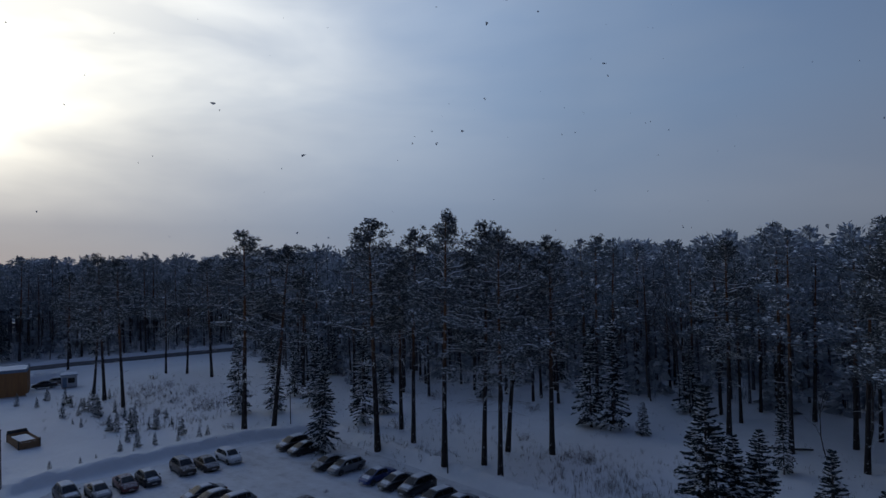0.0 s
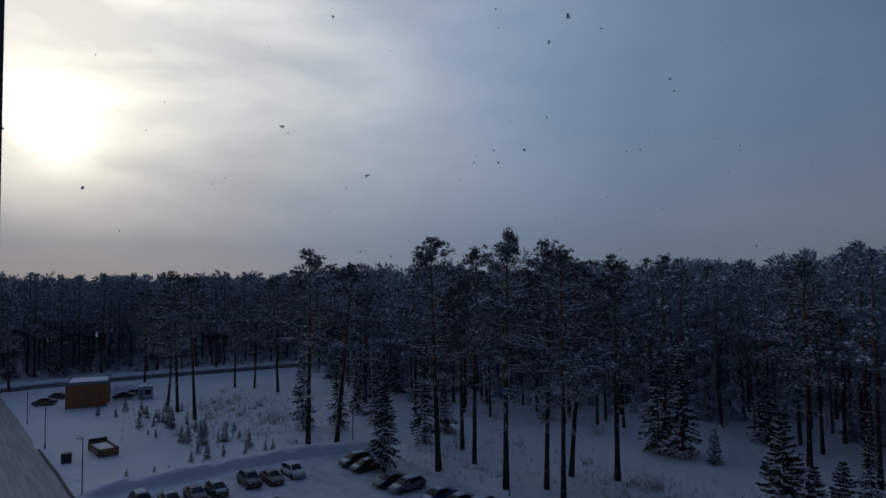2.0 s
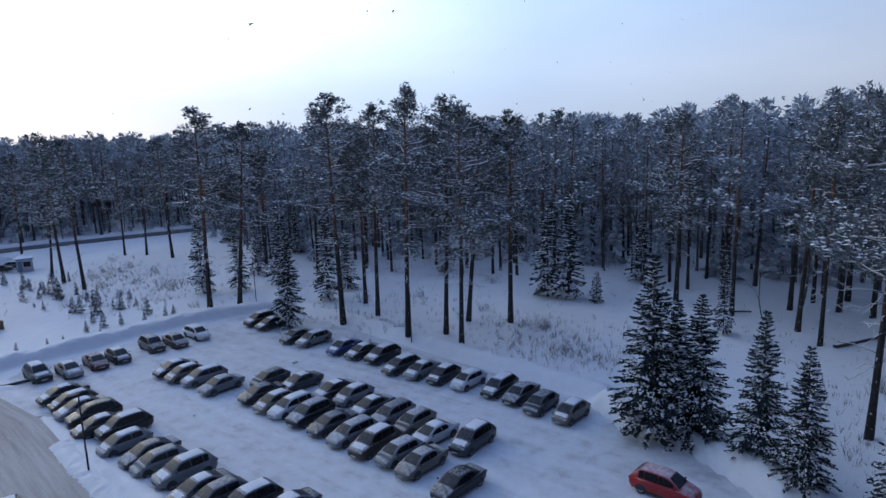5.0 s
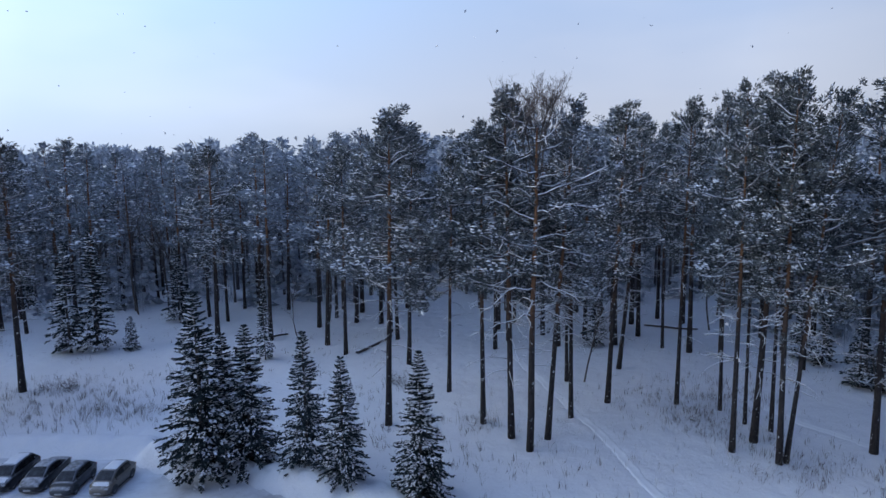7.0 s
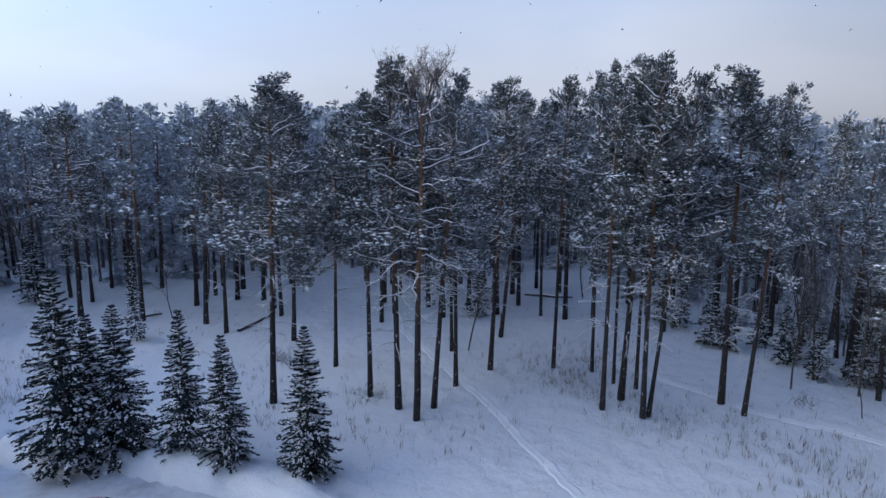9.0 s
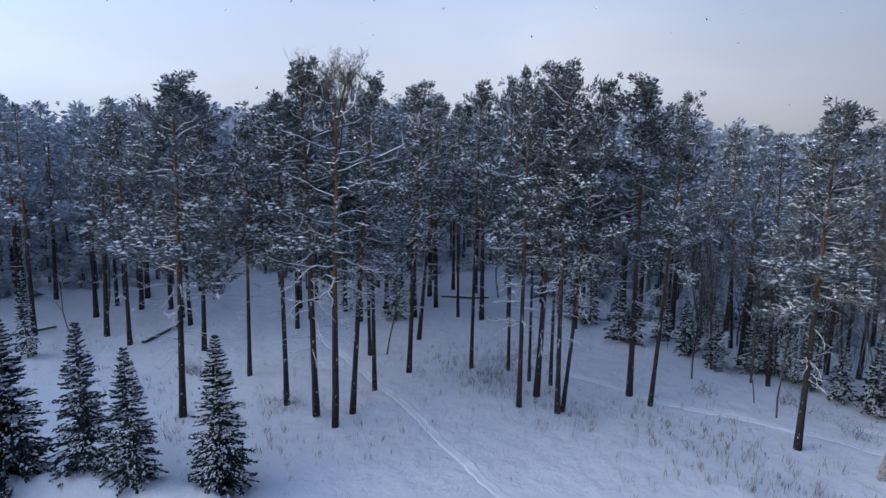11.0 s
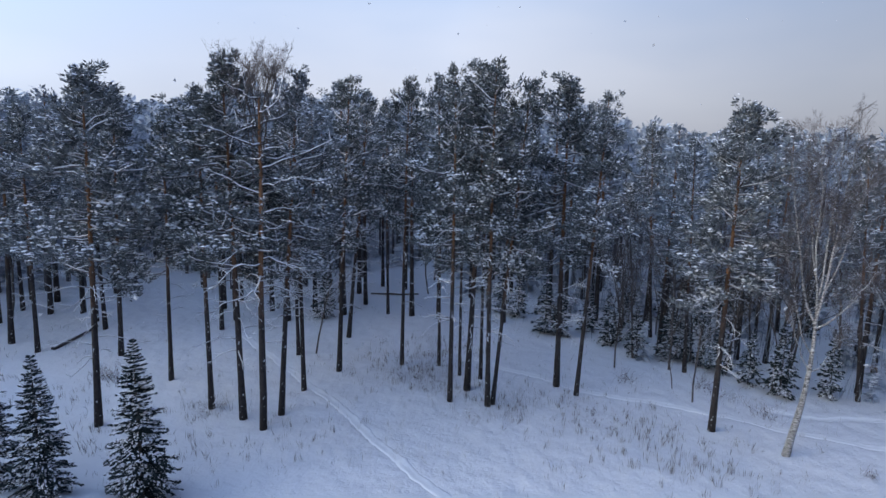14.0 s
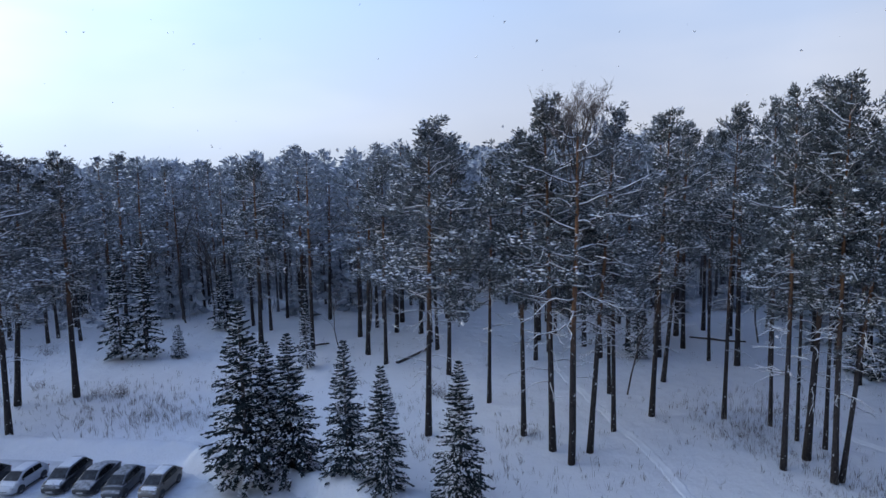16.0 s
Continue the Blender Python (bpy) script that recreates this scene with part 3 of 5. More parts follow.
for i in range(7):
    tree_stock(f"pine{i}", "pine_tree", pine_chunks(10 + i, 24, (0.44, 0.38, 0.5, 0.42, 0.36, 0.47, 0.4)[i], (3.6, 4.0, 3.4, 3.9, 4.2, 3.5, 3.8)[i]), "tall pine with a bare dark trunk and snow-dusted crown")
for i in range(5):
    tree_stock(f"mid{i}", "pine_tree", pine_chunks(40 + i, 24, 0.30 + 0.045 * i, 2.7 + 0.15 * i, 30, 1.8, 12, 0.66, 0.54, 8, 0.62, 5, needles=MID_HAZED), "tall forest pine with snow-dusted dark crown")
for i in range(3):
    tree_stock(f"spruce{i}", "spruce_tree", spruce_chunks(60 + i, 10, 1.8, 32, 7, 30, 0.28, 16, pad=1.05), "dense green spruce with snow pads on drooping branches")
for i in range(3):
    tree_stock(f"near_spruce{i}", "spruce_tree", spruce_chunks(65 + i, 10, 2.0, 46, 9, 80, 0.19, 10, pad=0.75), "dense green spruce with snow pads on drooping branches")
for i in range(3):
    tree_stock(f"little{i}", "spruce_tree", spruce_chunks(70 + i, 10, 1.9, 18, 7, 11, 0.60, 12, 0.04, 4, pad=1.3), "young spruce with snow on its branches")
for i in range(3):
    tree_stock(f"bare{i}", "bare_tree", bare_chunks(80 + i, 20, depth=3, r0=0.12, kids=4, spread=0.5, snowy=0.35, first=0.35), "slender leafless tree with frosted grey twigs")
for i in range(2):
    tree_stock(f"full{i}", "pine_tree", pine_chunks(33 + i, 24, 0.40, 3.7 + 0.3 * i, 68, 2.9, 30, 0.48, 0.34, 18, 0.60), "broad dense pine with a snow-dusted crown and orange upper trunk")
for i in range(2):
    tree_stock(f"brown{i}", "bare_tree", bare_chunks(86 + i, 20, depth=3, r0=0.11, kids=5, spread=0.45, snowy=0.12, first=0.3, fine=BROWN_TWIG), "slender leafless tree with fine brown twigs")
tree_stock("old", "old_pine", old_pine_chunks(5), "half-bare old pine with long crooked snow-laden limbs")
BIRCH_LIMBS = [(0.42, -2.5, 0.92, 0.10), (0.50, 0.3, 0.95, 0.085), (0.44, 0.9, 0.99, 0.105), (0.46, -0.8, 0.97, 0.09), (0.41, 2.6, 0.60, 0.06), (0.28, -1.5, 0.46, 0.05), (0.28, 1.6, 0.40, 0.05), (0.33, -1.9, 0.62, 0.055), (0.52, -1.5, 0.96, 0.075), (0.48, 1.8, 0.90, 0.07)]
tree_stock("birch0", "birch_tree", birch_chunks(91, 22, 0.75, BIRCH_LIMBS), "leafless birch with white bark, swept foot and rising limbs")
tree_stock("birch1", "birch_tree", birch_chunks(92, 22, -0.3, [(0.40, -3.4, 0.66, 0.10), (0.44, -1.4, 0.84, 0.09), (0.50, 0.2, 0.95, 0.07), (0.33, 1.9, 0.52, 0.06), (0.48, -1.9, 0.92, 0.06), (0.36, -1.6, 0.50, 0.05)], 0.19), "leafless birch with white bark and a wide snow-lined limb")
tree_stock("birch2", "birch_tree", birch_chunks(93, 22, -1.0, [(0.42, -1.3, 0.80, 0.08), (0.40, 1.4, 0.72, 0.07), (0.50, 0.3, 0.98, 0.07), (0.30, -1.4, 0.42, 0.045)], 0.17), "slim leafless birch with dark-flecked white bark")

# ---- ground ----
WALL_AZ = 43.0
OUT = np.array([math.sin(radians(WALL_AZ)), math.cos(radians(WALL_AZ))])   # away from the building
ALONG = np.array([-OUT[1], OUT[0]])                                       # along its face, towards the road's far end


def near_line(x, y, pts):
    """Distance from a polyline."""
    best = np.full(x.shape, 1e9)
    for (ax, ay), (bx, by) in zip(pts[:-1], pts[1:]):
        dx, dy = bx - ax, by - ay
        t = np.clip(((x - ax) * dx + (y - ay) * dy) / (dx * dx + dy * dy), 0, 1)
        best = np.minimum(best, np.hypot(x - ax - t * dx, y - ay - t * dy))
    return best


def ripple(x, y, seed, scale):
    rng = np.random.default_rng(seed)
    out = np.zeros_like(x)
    for i in range(7):
        a, k = rng.uniform(0, 6.28), scale * rng.uniform(0.6, 2.2)
        out += np.sin((x * np.cos(a) + y * np.sin(a)) * k + rng.uniform(0, 6.28)) / 7
    return out


LOT_EDGE = [(-42.5, 67), (-42, 70), (-36, 76), (-24, 86.5), (-17, 90), (16, 53), (17.5, 47), (21, 42.5), (22.5, 37), (24, 30), (22, 18), (12, 12), (3, 17), (0, 26), (-10, 36), (-33.2, 56.8), (-37.5, 56), (-44.5, 63.2), (-40, 64.2)]
ROAD_LINE = [(14, -8), (-24.4, 39.1), (-36.7, 53.4), (-50.2, 64.6), (-57.8, 72.4), (-73.9, 88.3), (-107, 122), (-130, 146)]
FAR_ROAD = [(-150, 118), (-118, 136), (-109, 146), (-92, 160), (-72, 173), (-56, 183), (-25, 196)]
BERMS = [  # line, height, width
    ([(-46, 70), (-41, 74.8), (-35.5, 80.5), (-27, 87.8), (-17, 92.5)], 1.0, 1.3),
    ([(-14, 90), (18, 54)], 0.7, 1.1),
    ([(17.8, 51), (18.6, 46.5), (21.6, 42), (24.4, 36.5)], 1.3, 1.5),
    ([(26, 34), (25.5, 24)], 0.8, 1.6),
    ([(-33, 54.2), (-11, 34.6)], 0.35, 0.8),
    ([(-52, 75), (-60, 83), (-80, 103)], 0.3, 1.0),
]
TRAILS = [  # line, depth, width
    ([(58.4, 46.2), (53.6, 38.3), (48.1, 30.1), (45.8, 25.9), (43.4, 23.2), (41.1, 19.8), (38.8, 16.9), (36.7, 13.7), (34.1, 10.1)], 0.05, 0.50),
    ([(62.6, 19.9), (60.9, 15.0), (59.8, 9.5), (58.4, 7.1), (58.4, 0.8), (57.6, -5.1), (56.2, -12.1), (56.0, -18.5)], 0.05, 0.50),
    ([(63.0, -20.8), (60.3, -12.8), (60.3, -8.6)], 0.2, 0.4),
]


def inside(x, y, poly):
    c = np.zeros(x.shape, bool)
    j = len(poly) - 1
    for i in range(len(poly)):
        (xi, yi), (xj, yj) = poly[i], poly[j]
        c ^= ((yi > y) != (yj > y)) & (x < (xj - xi) * (y - yi) / (yj - yi + 1e-12) + xi)
        j = i
    return c


def ground_height(x, y):
    x, y = np.asarray(x, float), np.asarray(y, float)
    wild = 0.22 * ripple(x, y, 3, 0.25) + 0.09 * ripple(x, y, 4, 1.3) + 0.07 * ripple(x, y, 9, 2.4) + 0.25
    lot = inside(x, y, LOT_EDGE)
    edge = near_line(x, y, LOT_EDGE + LOT_EDGE[:1])
    wild = wild * np.clip((190 - np.hypot(x, y)) / 60, 0, 1)
    fall = np.where(lot, 0.0, np.clip(edge / 2.5, 0, 1))
    z = wild * fall
    lumps = 1 + 0.28 * ripple(x, y, 5, 1.1) + 0.30 * ripple(x, y, 7, 3.2)
    for k, (pts, high, wide) in enumerate(BERMS):
        d = near_line(x, y, pts)
        if k == 0:  # cut steeply towards the cars, sloping off behind
            d = np.where(edge > 3.0, 0.6 * d, 1.15 * d) + 0.10 * ripple(x, y, 15, 2.6)
        z = z + high * lumps * np.exp(-(d / wide) ** 4) * np.where(lot, 0.0, np.clip(edge / 0.8, 0, 1))
    for pts, deep, wide in TRAILS:
        d = near_line(x + 0.25 * ripple(x, y, 6, 0.9), y, pts)
        z = z - deep * np.exp(-(d / wide) ** 2) + 0.4 * deep * np.exp(-((d - 2 * wide) / wide) ** 2)
    road = near_line(x, y, ROAD_LINE)
    wide = 4.3 + 0.12 * np.clip(np.hypot(x, y) - 115, 0, 60)
    bank = np.where(road < wide + 0.8, -0.12 + 0.5 * np.clip(road - wide, 0, 0.8), np.maximum(z, 0.28 * np.clip((wide + 4 - road) / 3.2, 0, 1)))
    z = np.where(road < wide + 4, np.where(lot, np.minimum(z, -0.12 + 0.35 * np.clip(road - wide, 0, 1.5)), bank), z)
    return z - 0.04 * lot


def lines(lo, a, b, hi, step):
    fine = np.arange(a, b + 1e-6, step)
    grow = [step]
    while sum(grow) < hi - b:
        grow.append(grow[-1] * 1.25)
    up = b + np.cumsum(grow)
    grow = [step]
    while sum(grow) < a - lo:
        grow.append(grow[-1] * 1.25)
    return np.concatenate([(a - np.cumsum(grow))[::-1], fine, up])


gx, gy = lines(-1500, -74, 70, 1500, 0.44), lines(-1500, -22, 112, 1500, 0.44)
GX, GY = np.meshgrid(gx, gy)
GZ = ground_height(GX, GY)
nx, ny = len(gx), len(gy)
I = np.arange(nx * ny).reshape(ny, nx)
gf = np.stack([I[:-1, :-1], I[:-1, 1:], I[1:, 1:], I[1:, :-1]], -1).reshape(-1, 4)
ground = part("ground", [(np.column_stack([GX.ravel(), GY.ravel(), GZ.ravel()]), gf)], SNOW, smooth=True)
tagged(ground, "open snow field with drifts, ploughed banks and trodden trails", "ground", kind="structure")

ear = bmesh.new()
ear_face = ear.faces.new([ear.verts.new((px, py, 0.0)) for px, py in LOT_EDGE])
bmesh.ops.triangulate(ear, faces=[ear_face])
lot_mesh = bpy.data.meshes.new("parking_lot")
ear.to_mesh(lot_mesh)
ear.free()
lot_mesh.materials.append(LOT)
tagged(new("parking_lot", lot_mesh), "packed snow surface of a car park", "parking lot", kind="structure")


def strip(name, line, wide, z, mat, label):
    """A road along a line, u along it and v across."""
    p = np.array(line, float)
    seg = np.concatenate([np.linspace(p[i], p[i + 1], 12, endpoint=False) for i in range(len(p) - 1)] + [p[-1:]])
    d = unit(np.gradient(seg, axis=0))
    s = np.column_stack([-d[:, 1], d[:, 0]])
    off = np.linspace(-wide / 2, wide / 2, 9)
    v = np.concatenate([np.column_stack([seg + s * o, np.full(len(seg), z - 0.25 * (abs(o) > wide * 0.45))]) for o in off])
    n = len(seg)
    f = [(k * n + i, k * n + i + 1, (k + 1) * n + i + 1, (k + 1) * n + i) for k in range(8) for i in range(n - 1)]
    ob = part(name, [(v, [q[::-1] for q in f])], mat)
    run = np.concatenate([[0], np.cumsum(np.linalg.norm(np.diff(seg, axis=0), axis=1))])
    uv = ob.data.uv_layers.new(name="UVMap")
    for lp in ob.data.loops:
        k, i = divmod(lp.vertex_index, n)
        uv.data[lp.index].uv = (run[i], off[k])
    return tagged(ob, label, "road", kind="structure")


strip("road", ROAD_LINE, 11.4, 0.012, ROAD, "gritted road of packed brown snow with wheel tracks")
strip("road", FAR_ROAD, 7.0, 0.42, plain("far_road_asphalt", (0.07, 0.07, 0.08), (0.14, 0.14, 0.15), 0.8, scale=1.0), "dark cleared road along the forest edge")


def snow_ridge(line, wide, high, seed, label="ploughed snow bank along the far road"):
    """A ploughed bank of snow beside a road."""
    r = np.random.default_rng(seed)
    p = np.array(line, float)
    seg = np.concatenate([np.linspace(p[i], p[i + 1], 24, endpoint=False) for i in range(len(p) - 1)] + [p[-1:]])
    d = unit(np.gradient(seg, axis=0))
    side = np.column_stack([-d[:, 1], d[:, 0]])
    n, cols = len(seg), 7
    v = []
    for k in range(cols):
        u = k / (cols - 1) * 2 - 1
        hgt = high * (1 - u * u) * r.uniform(0.75, 1.2, n)
        v.append(np.column_stack([seg + side * (u * wide + r.normal(0, 0.08, n))[:, None], hgt - 0.05]))
    f = [(k * n + i, (k + 1) * n + i, (k + 1) * n + i + 1, k * n + i + 1) for k in range(cols - 1) for i in range(n - 1)]
    tagged(part("snow_bank", [(np.concatenate(v), [q[::-1] for q in f])], SNOW, smooth=True), label, "snow bank", kind="structure")


snow_ridge([(x + 1.2, y - 5.0) for x, y in FAR_ROAD], 1.4, 0.35, 1)
snow_ridge([(x - 1.2, y + 5.6) for x, y in FAR_ROAD], 1.8, 1.1, 2)
snow_ridge([(-88, 135), (-85, 137.5), (-81, 141)], 2.6, 2.0, 3)
snow_ridge([(-28.6, 50.6), (-25.0, 46.4), (-20.8, 41.9), (-12.5, 31.6), (-5, 22.4)], 1.0, 0.42, 4, "low lumpy snow bank between the road and the cars")


def trodden(line, wide, seed):
    """A narrow footpath: a packed groove between two low raised rims."""
    r = np.random.default_rng(seed)
    p = np.array(line, float)
    seg = np.concatenate([np.linspace(p[i], p[i + 1], max(2, int(np.hypot(*(p[i + 1] - p[i])) / 0.35)), endpoint=False) for i in range(len(p) - 1)] + [p[-1:]])
    n = len(seg)
    for k in range(3):
        seg[1:-1] = 0.25 * seg[:-2] + 0.5 * seg[1:-1] + 0.25 * seg[2:]
    d = unit(np.gradient(seg, axis=0))
    side = np.column_stack([-d[:, 1], d[:, 0]])
    sway = 0.12 * np.sin(np.arange(n) * 0.35) + r.normal(0, 0.04, n)
    v = []
    for o, hgt in ((-0.66, -0.14), (-0.46, 0.0), (-0.32, 0.022), (-0.16, 0.014), (0.16, 0.014), (0.32, 0.022), (0.46, 0.0), (0.66, -0.14)):
        q = seg + side * (o * wide + sway + r.normal(0, 0.03, n))[:, None]
        v.append(np.column_stack([q, ground_height(q[:, 0], q[:, 1]) + 0.05 + hgt + r.normal(0, 0.006, n)]))
    f = [(k * n + i, k * n + i + 1, (k + 1) * n + i + 1, (k + 1) * n + i) for k in range(7) for i in range(n - 1)]
    tagged(part("trail", [(np.concatenate(v), [q[::-1] for q in f])], TRODDEN, smooth=True), "narrow trodden trail through deep snow", "trail", kind="structure")


for i, (pts, deep, wide) in enumerate(TRAILS):
    trodden(pts, 0.8 if i else 0.85, 60 + i)


def kerb(line, high):
    """Low dark kerb stones showing at the edge of the snow."""
    p = np.array(line, float)
    v, f = tube(np.column_stack([p, np.full(len(p), high)]), np.full(len(p), 0.16), 6)
    tagged(part("kerb", [(v, f)], KERB, smooth=False), "dark wet kerb at the edge of the snow", "kerb", kind="structure")


kerb([(-68, 89.0), (-57.2, 78.2), (-49.8, 70.4), (-45.5, 66.2), (-43.6, 64.9), (-41.3, 64.7), (-39.4, 66.2)], 0.12)


# ---- the building that the window belongs to ----
def to_world(a, o, z):
    """a along the face, o out from it (0 is its outer plane), z up."""
    p = ALONG * a + OUT * (o + 0.083)
    return (p[0], p[1], z)


def wall_box(name, a0, a1, o0, o1, z0, z1, mat, parent, label=""):
    v, f = box(a0, a1, o0, o1, z0, z1)
    return part(name, [([to_world(*q) for q in v], f)], mat, parent, label)


house = thing("apartment_building", "rendered apartment block with an open window", "building", kind="structure")
JL, JR, SILL, HEAD = 0.758, -1.7, H - 0.75, H + 0.95
wall_box("wall", JL, 45, -0.45, 0, 0, 30, RENDER_WALL, house)
wall_box("wall", -45, JR, -0.45, 0, 0, 30, RENDER_WALL, house)
wall_box("wall", JR, JL, -0.45, 0, 0, SILL, RENDER_WALL, house)
wall_box("wall", JR, JL, -0.45, 0, HEAD, 30, RENDER_WALL, house)
wall_box("wall", -45, 45, -14, -13.6, 0, 30, RENDER_WALL, house)
wall_box("wall", -45, -44.6, -13.6, -0.45, 0, 30, RENDER_WALL, house)
wall_box("wall", 44.6, 45, -13.6, -0.45, 0, 30, RENDER_WALL, house)
wall_box("roof", -45.3, 45.3, -14.3, 0.3, 30, 30.4, RENDER_WALL, house)
wall_box("floor", -3, 3, -5, -0.45, SILL - 1.1, SILL - 0.9, ROOM, house)
wall_box("ceiling", -3, 3, -5, -0.45, HEAD + 0.3, HEAD + 0.5, ROOM, house)
wall_box("partition", -3.1, -3, -5, -0.45, SILL - 0.9, HEAD + 0.3, ROOM, house)
wall_box("partition", 3, 3.1, -5, -0.45, SILL - 0.9, HEAD + 0.3, ROOM, house)
wall_box("partition", -3, 3, -5.1, -5, SILL - 0.9, HEAD + 0.3, ROOM, house)
window = thing("window_1", "open window with a dark frame", "window", kind="structure")
wall_box("window_frame", JL - 0.06, JL - 0.003, -0.30, 0.002, SILL + 0.06, HEAD - 0.06, FRAME, window)
wall_box("window_frame", JR + 0.003, JR + 0.06, -0.30, -0.16, SILL + 0.06, HEAD - 0.06, FRAME, window)
wall_box("window_frame", JR + 0.003, JL - 0.003, -0.30, -0.16, HEAD - 0.06, HEAD - 0.003, FRAME, window)
wall_box("window_frame", JR + 0.003, JL - 0.003, -0.30, -0.16, SILL + 0.003, SILL + 0.06, FRAME, window)
wall_box("window_sill", JR + 0.003, JL - 0.07, -0.14, 0.05, SILL + 0.003, SILL + 0.02, FRAME, window)

# ---- pines that stand in the open, before the wood ----
PINES_ROAD = [
    (-27.62, 90.22, 29.11, 0.62, 0.19, 1.05),
    (-24.42, 94.12, 27.63, 2.42, 0.59, 1.00),
    (-60.30, 115.02, 26.83, -0.64, -0.34, 0.95),
    (-53.72, 108.49, 25.90, -0.81, -0.41, 0.95),
    (-65.67, 121.42, 23.59, 1.54, 0.82, 0.90),
    (-86.21, 148.43, 23.83, 0.49, 0.28, 0.90),
    (-61.49, 143.81, 21.67, 0.23, 0.10, 0.90),
    (-56.23, 142.52, 22.70, 0.90, 0.35, 0.90),
    (-48.83, 137.31, 25.97, -1.21, -0.43, 1.00),
    (-112.79, 137.73, 23.24, -0.57, -0.47, 1.00),
    (-98.33, 170.58, 23.18, -1.22, -0.71, 1.00),
]
PINES_LOT = [
    (-7.81, 80.76, 30.00, -0.65, -0.07, 1.03),
    (0.56, 72.45, 29.54, 0.66, -0.01, 0.92),
    (6.54, 68.14, 27.33, 0.52, -0.05, 0.86),
    (5.18, 73.48, 28.78, 1.05, -0.08, 0.86),
    (8.53, 78.63, 26.73, 1.86, -0.22, 0.97),
    (13.80, 77.28, 27.06, 0.41, -0.07, 1.03),
    (-3.38, 83.22, 28.53, 0.68, 0.02, 0.86),
    (-5.29, 89.74, 24.70, 0.03, 0.00, 0.97),
    (32.49, 132.64, 28.93, 1.40, -0.35, 1.08),
    (38.39, 83.26, 26.64, 0.41, -0.19, 1.00),
]
PINES_GLADE = [
    (35.17, 42.37, 28.98, 0.59, -0.49, 1.15),
    (47.71, 53.47, 27.81, 0.58, -0.52, 1.10),
    (44.82, 44.05, 25.27, 0.37, -0.38, 1.00),
    (41.19, 36.18, 27.56, -0.11, 0.13, 1.00),
    (40.57, 32.40, 30.09, -0.49, 0.61, 1.10),
    (42.44, 29.94, 28.97, 0.95, -1.40, 1.00),
    (47.61, 31.03, 28.01, -0.25, 0.38, 0.90),
    (55.82, 36.97, 26.46, -0.32, 0.48, 0.90),
    (53.18, 30.47, 29.46, 0.39, -0.69, 1.00),
    (63.47, 35.04, 28.87, 1.15, -2.17, 1.00),
    (74.00, 34.89, 28.43, -0.20, 0.43, 0.80),
    (57.50, 25.45, 29.61, 0.10, -0.22, 0.80),
    (45.24, 62.53, 26.49, 0.05, -0.03, 1.10),
]
PINES_SLOPE = [
    (58.71, 21.75, 30.17, -0.22, 0.59, 0.80),
    (50.86, 17.71, 30.12, -0.06, 0.17, 1.00),
    (57.26, 18.98, 29.12, -0.16, 0.48, 0.75),
    (53.98, 17.13, 30.61, 0.25, -0.82, 1.10),
    (57.22, 16.78, 30.27, -0.05, 0.16, 0.80),
    (51.26, 14.30, 30.40, -0.15, 0.53, 1.05),
    (52.00, 14.04, 29.29, 0.50, -1.98, 0.90),
    (58.68, 9.47, 29.95, -0.06, 0.36, 1.12),
    (57.29, 7.33, 28.44, 0.14, -1.20, 1.00),
]
PINES_EDGE = [
    (66.31, -17.68, 24.35, 0.52, 2.07, 0.90),
    (67.64, -2.31, 24.95, 0.03, 1.03, 0.90),
    (78.39, 1.56, 26.02, -0.05, 1.70, 0.90),
]
key = 0
for group, spread in ((PINES_ROAD, 1.2), (PINES_LOT, 1.2), (PINES_GLADE, 0.86), (PINES_SLOPE, 0.74), (PINES_EDGE, 0.9)):
    for x, y, h, lx, ly, wide in group:
        plant(f"pine{(key * 3) % 7}" if wide < 1.1 else f"full{key % 2}", x, y, h, 24, (lx, ly), key * 1.7, wide * spread if wide < 1.1 else 0.86 * wide, float(ground_height(x, y)) - 0.05)
        key += 1
plant("old", 39.7, 29.8, 30.7, 26, (0.3, -0.4), 0.6, 1.0, 0.1)
plant("birch0", 51.7, -9.6, 25.6, 22, (0.0, 0.0), -1.76, 1.0, 0.1)
plant("birch1", 58.0, -18.1, 24.5, 22, (0.0, 0.0), -1.87, 1.0, 0.1)
plant("birch2", 47.1, -17.0, 20.0, 22, (0.0, 0.0), -1.92, 1.0, 0.1)
plant("full0", 54.0, -4.4, 27.2, 24, (-0.0, -0.1), 0.9, 1.0, 0.1)
plant("bare0", 56.8, 35.4, 13.0, 20, (0.7, -1.1), 0.3, 1.0, 0.1)
plant("bare1", 65.3, 10.8, 10.4, 20, (0.2, -1.6), 1.3, 1.0, 0.1)
plant("bare2", 44.0, 71.1, 10.0, 20, (-0.9, 0.5), 2.3, 1.0, 0.1)
plant("bare0", 59.8, -3.0, 11.5, 20, (0.0, 0.6), 0.3, 1.0, 0.1)
plant("bare1", 62.3, -1.2, 7.4, 20, (0.0, 0.3), 1.3, 1.0, 0.1)
plant("bare2", 35.1, 103.9, 20.7, 20, (0.3, -0.1), 2.3, 1.0, 0.1)
plant("bare1", 40.3, 98.1, 23.2, 20, (-0.9, 0.4), 1.3, 1.0, 0.1)
for i in range(16):
    az, d = radians(86 + 0.95 * i + 0.7 * math.sin(i * 5.0)), 66 + 16 * ((i * 0.618) % 1.0)
    plant(f"brown{i % 2}", math.sin(az) * d, math.cos(az) * d, 15 + 6 * ((i * 0.37) % 1.0), 20, (0.5 * math.sin(i), 0.5 * math.cos(i * 2.0)), i * 1.9, 1.0, 0.1)

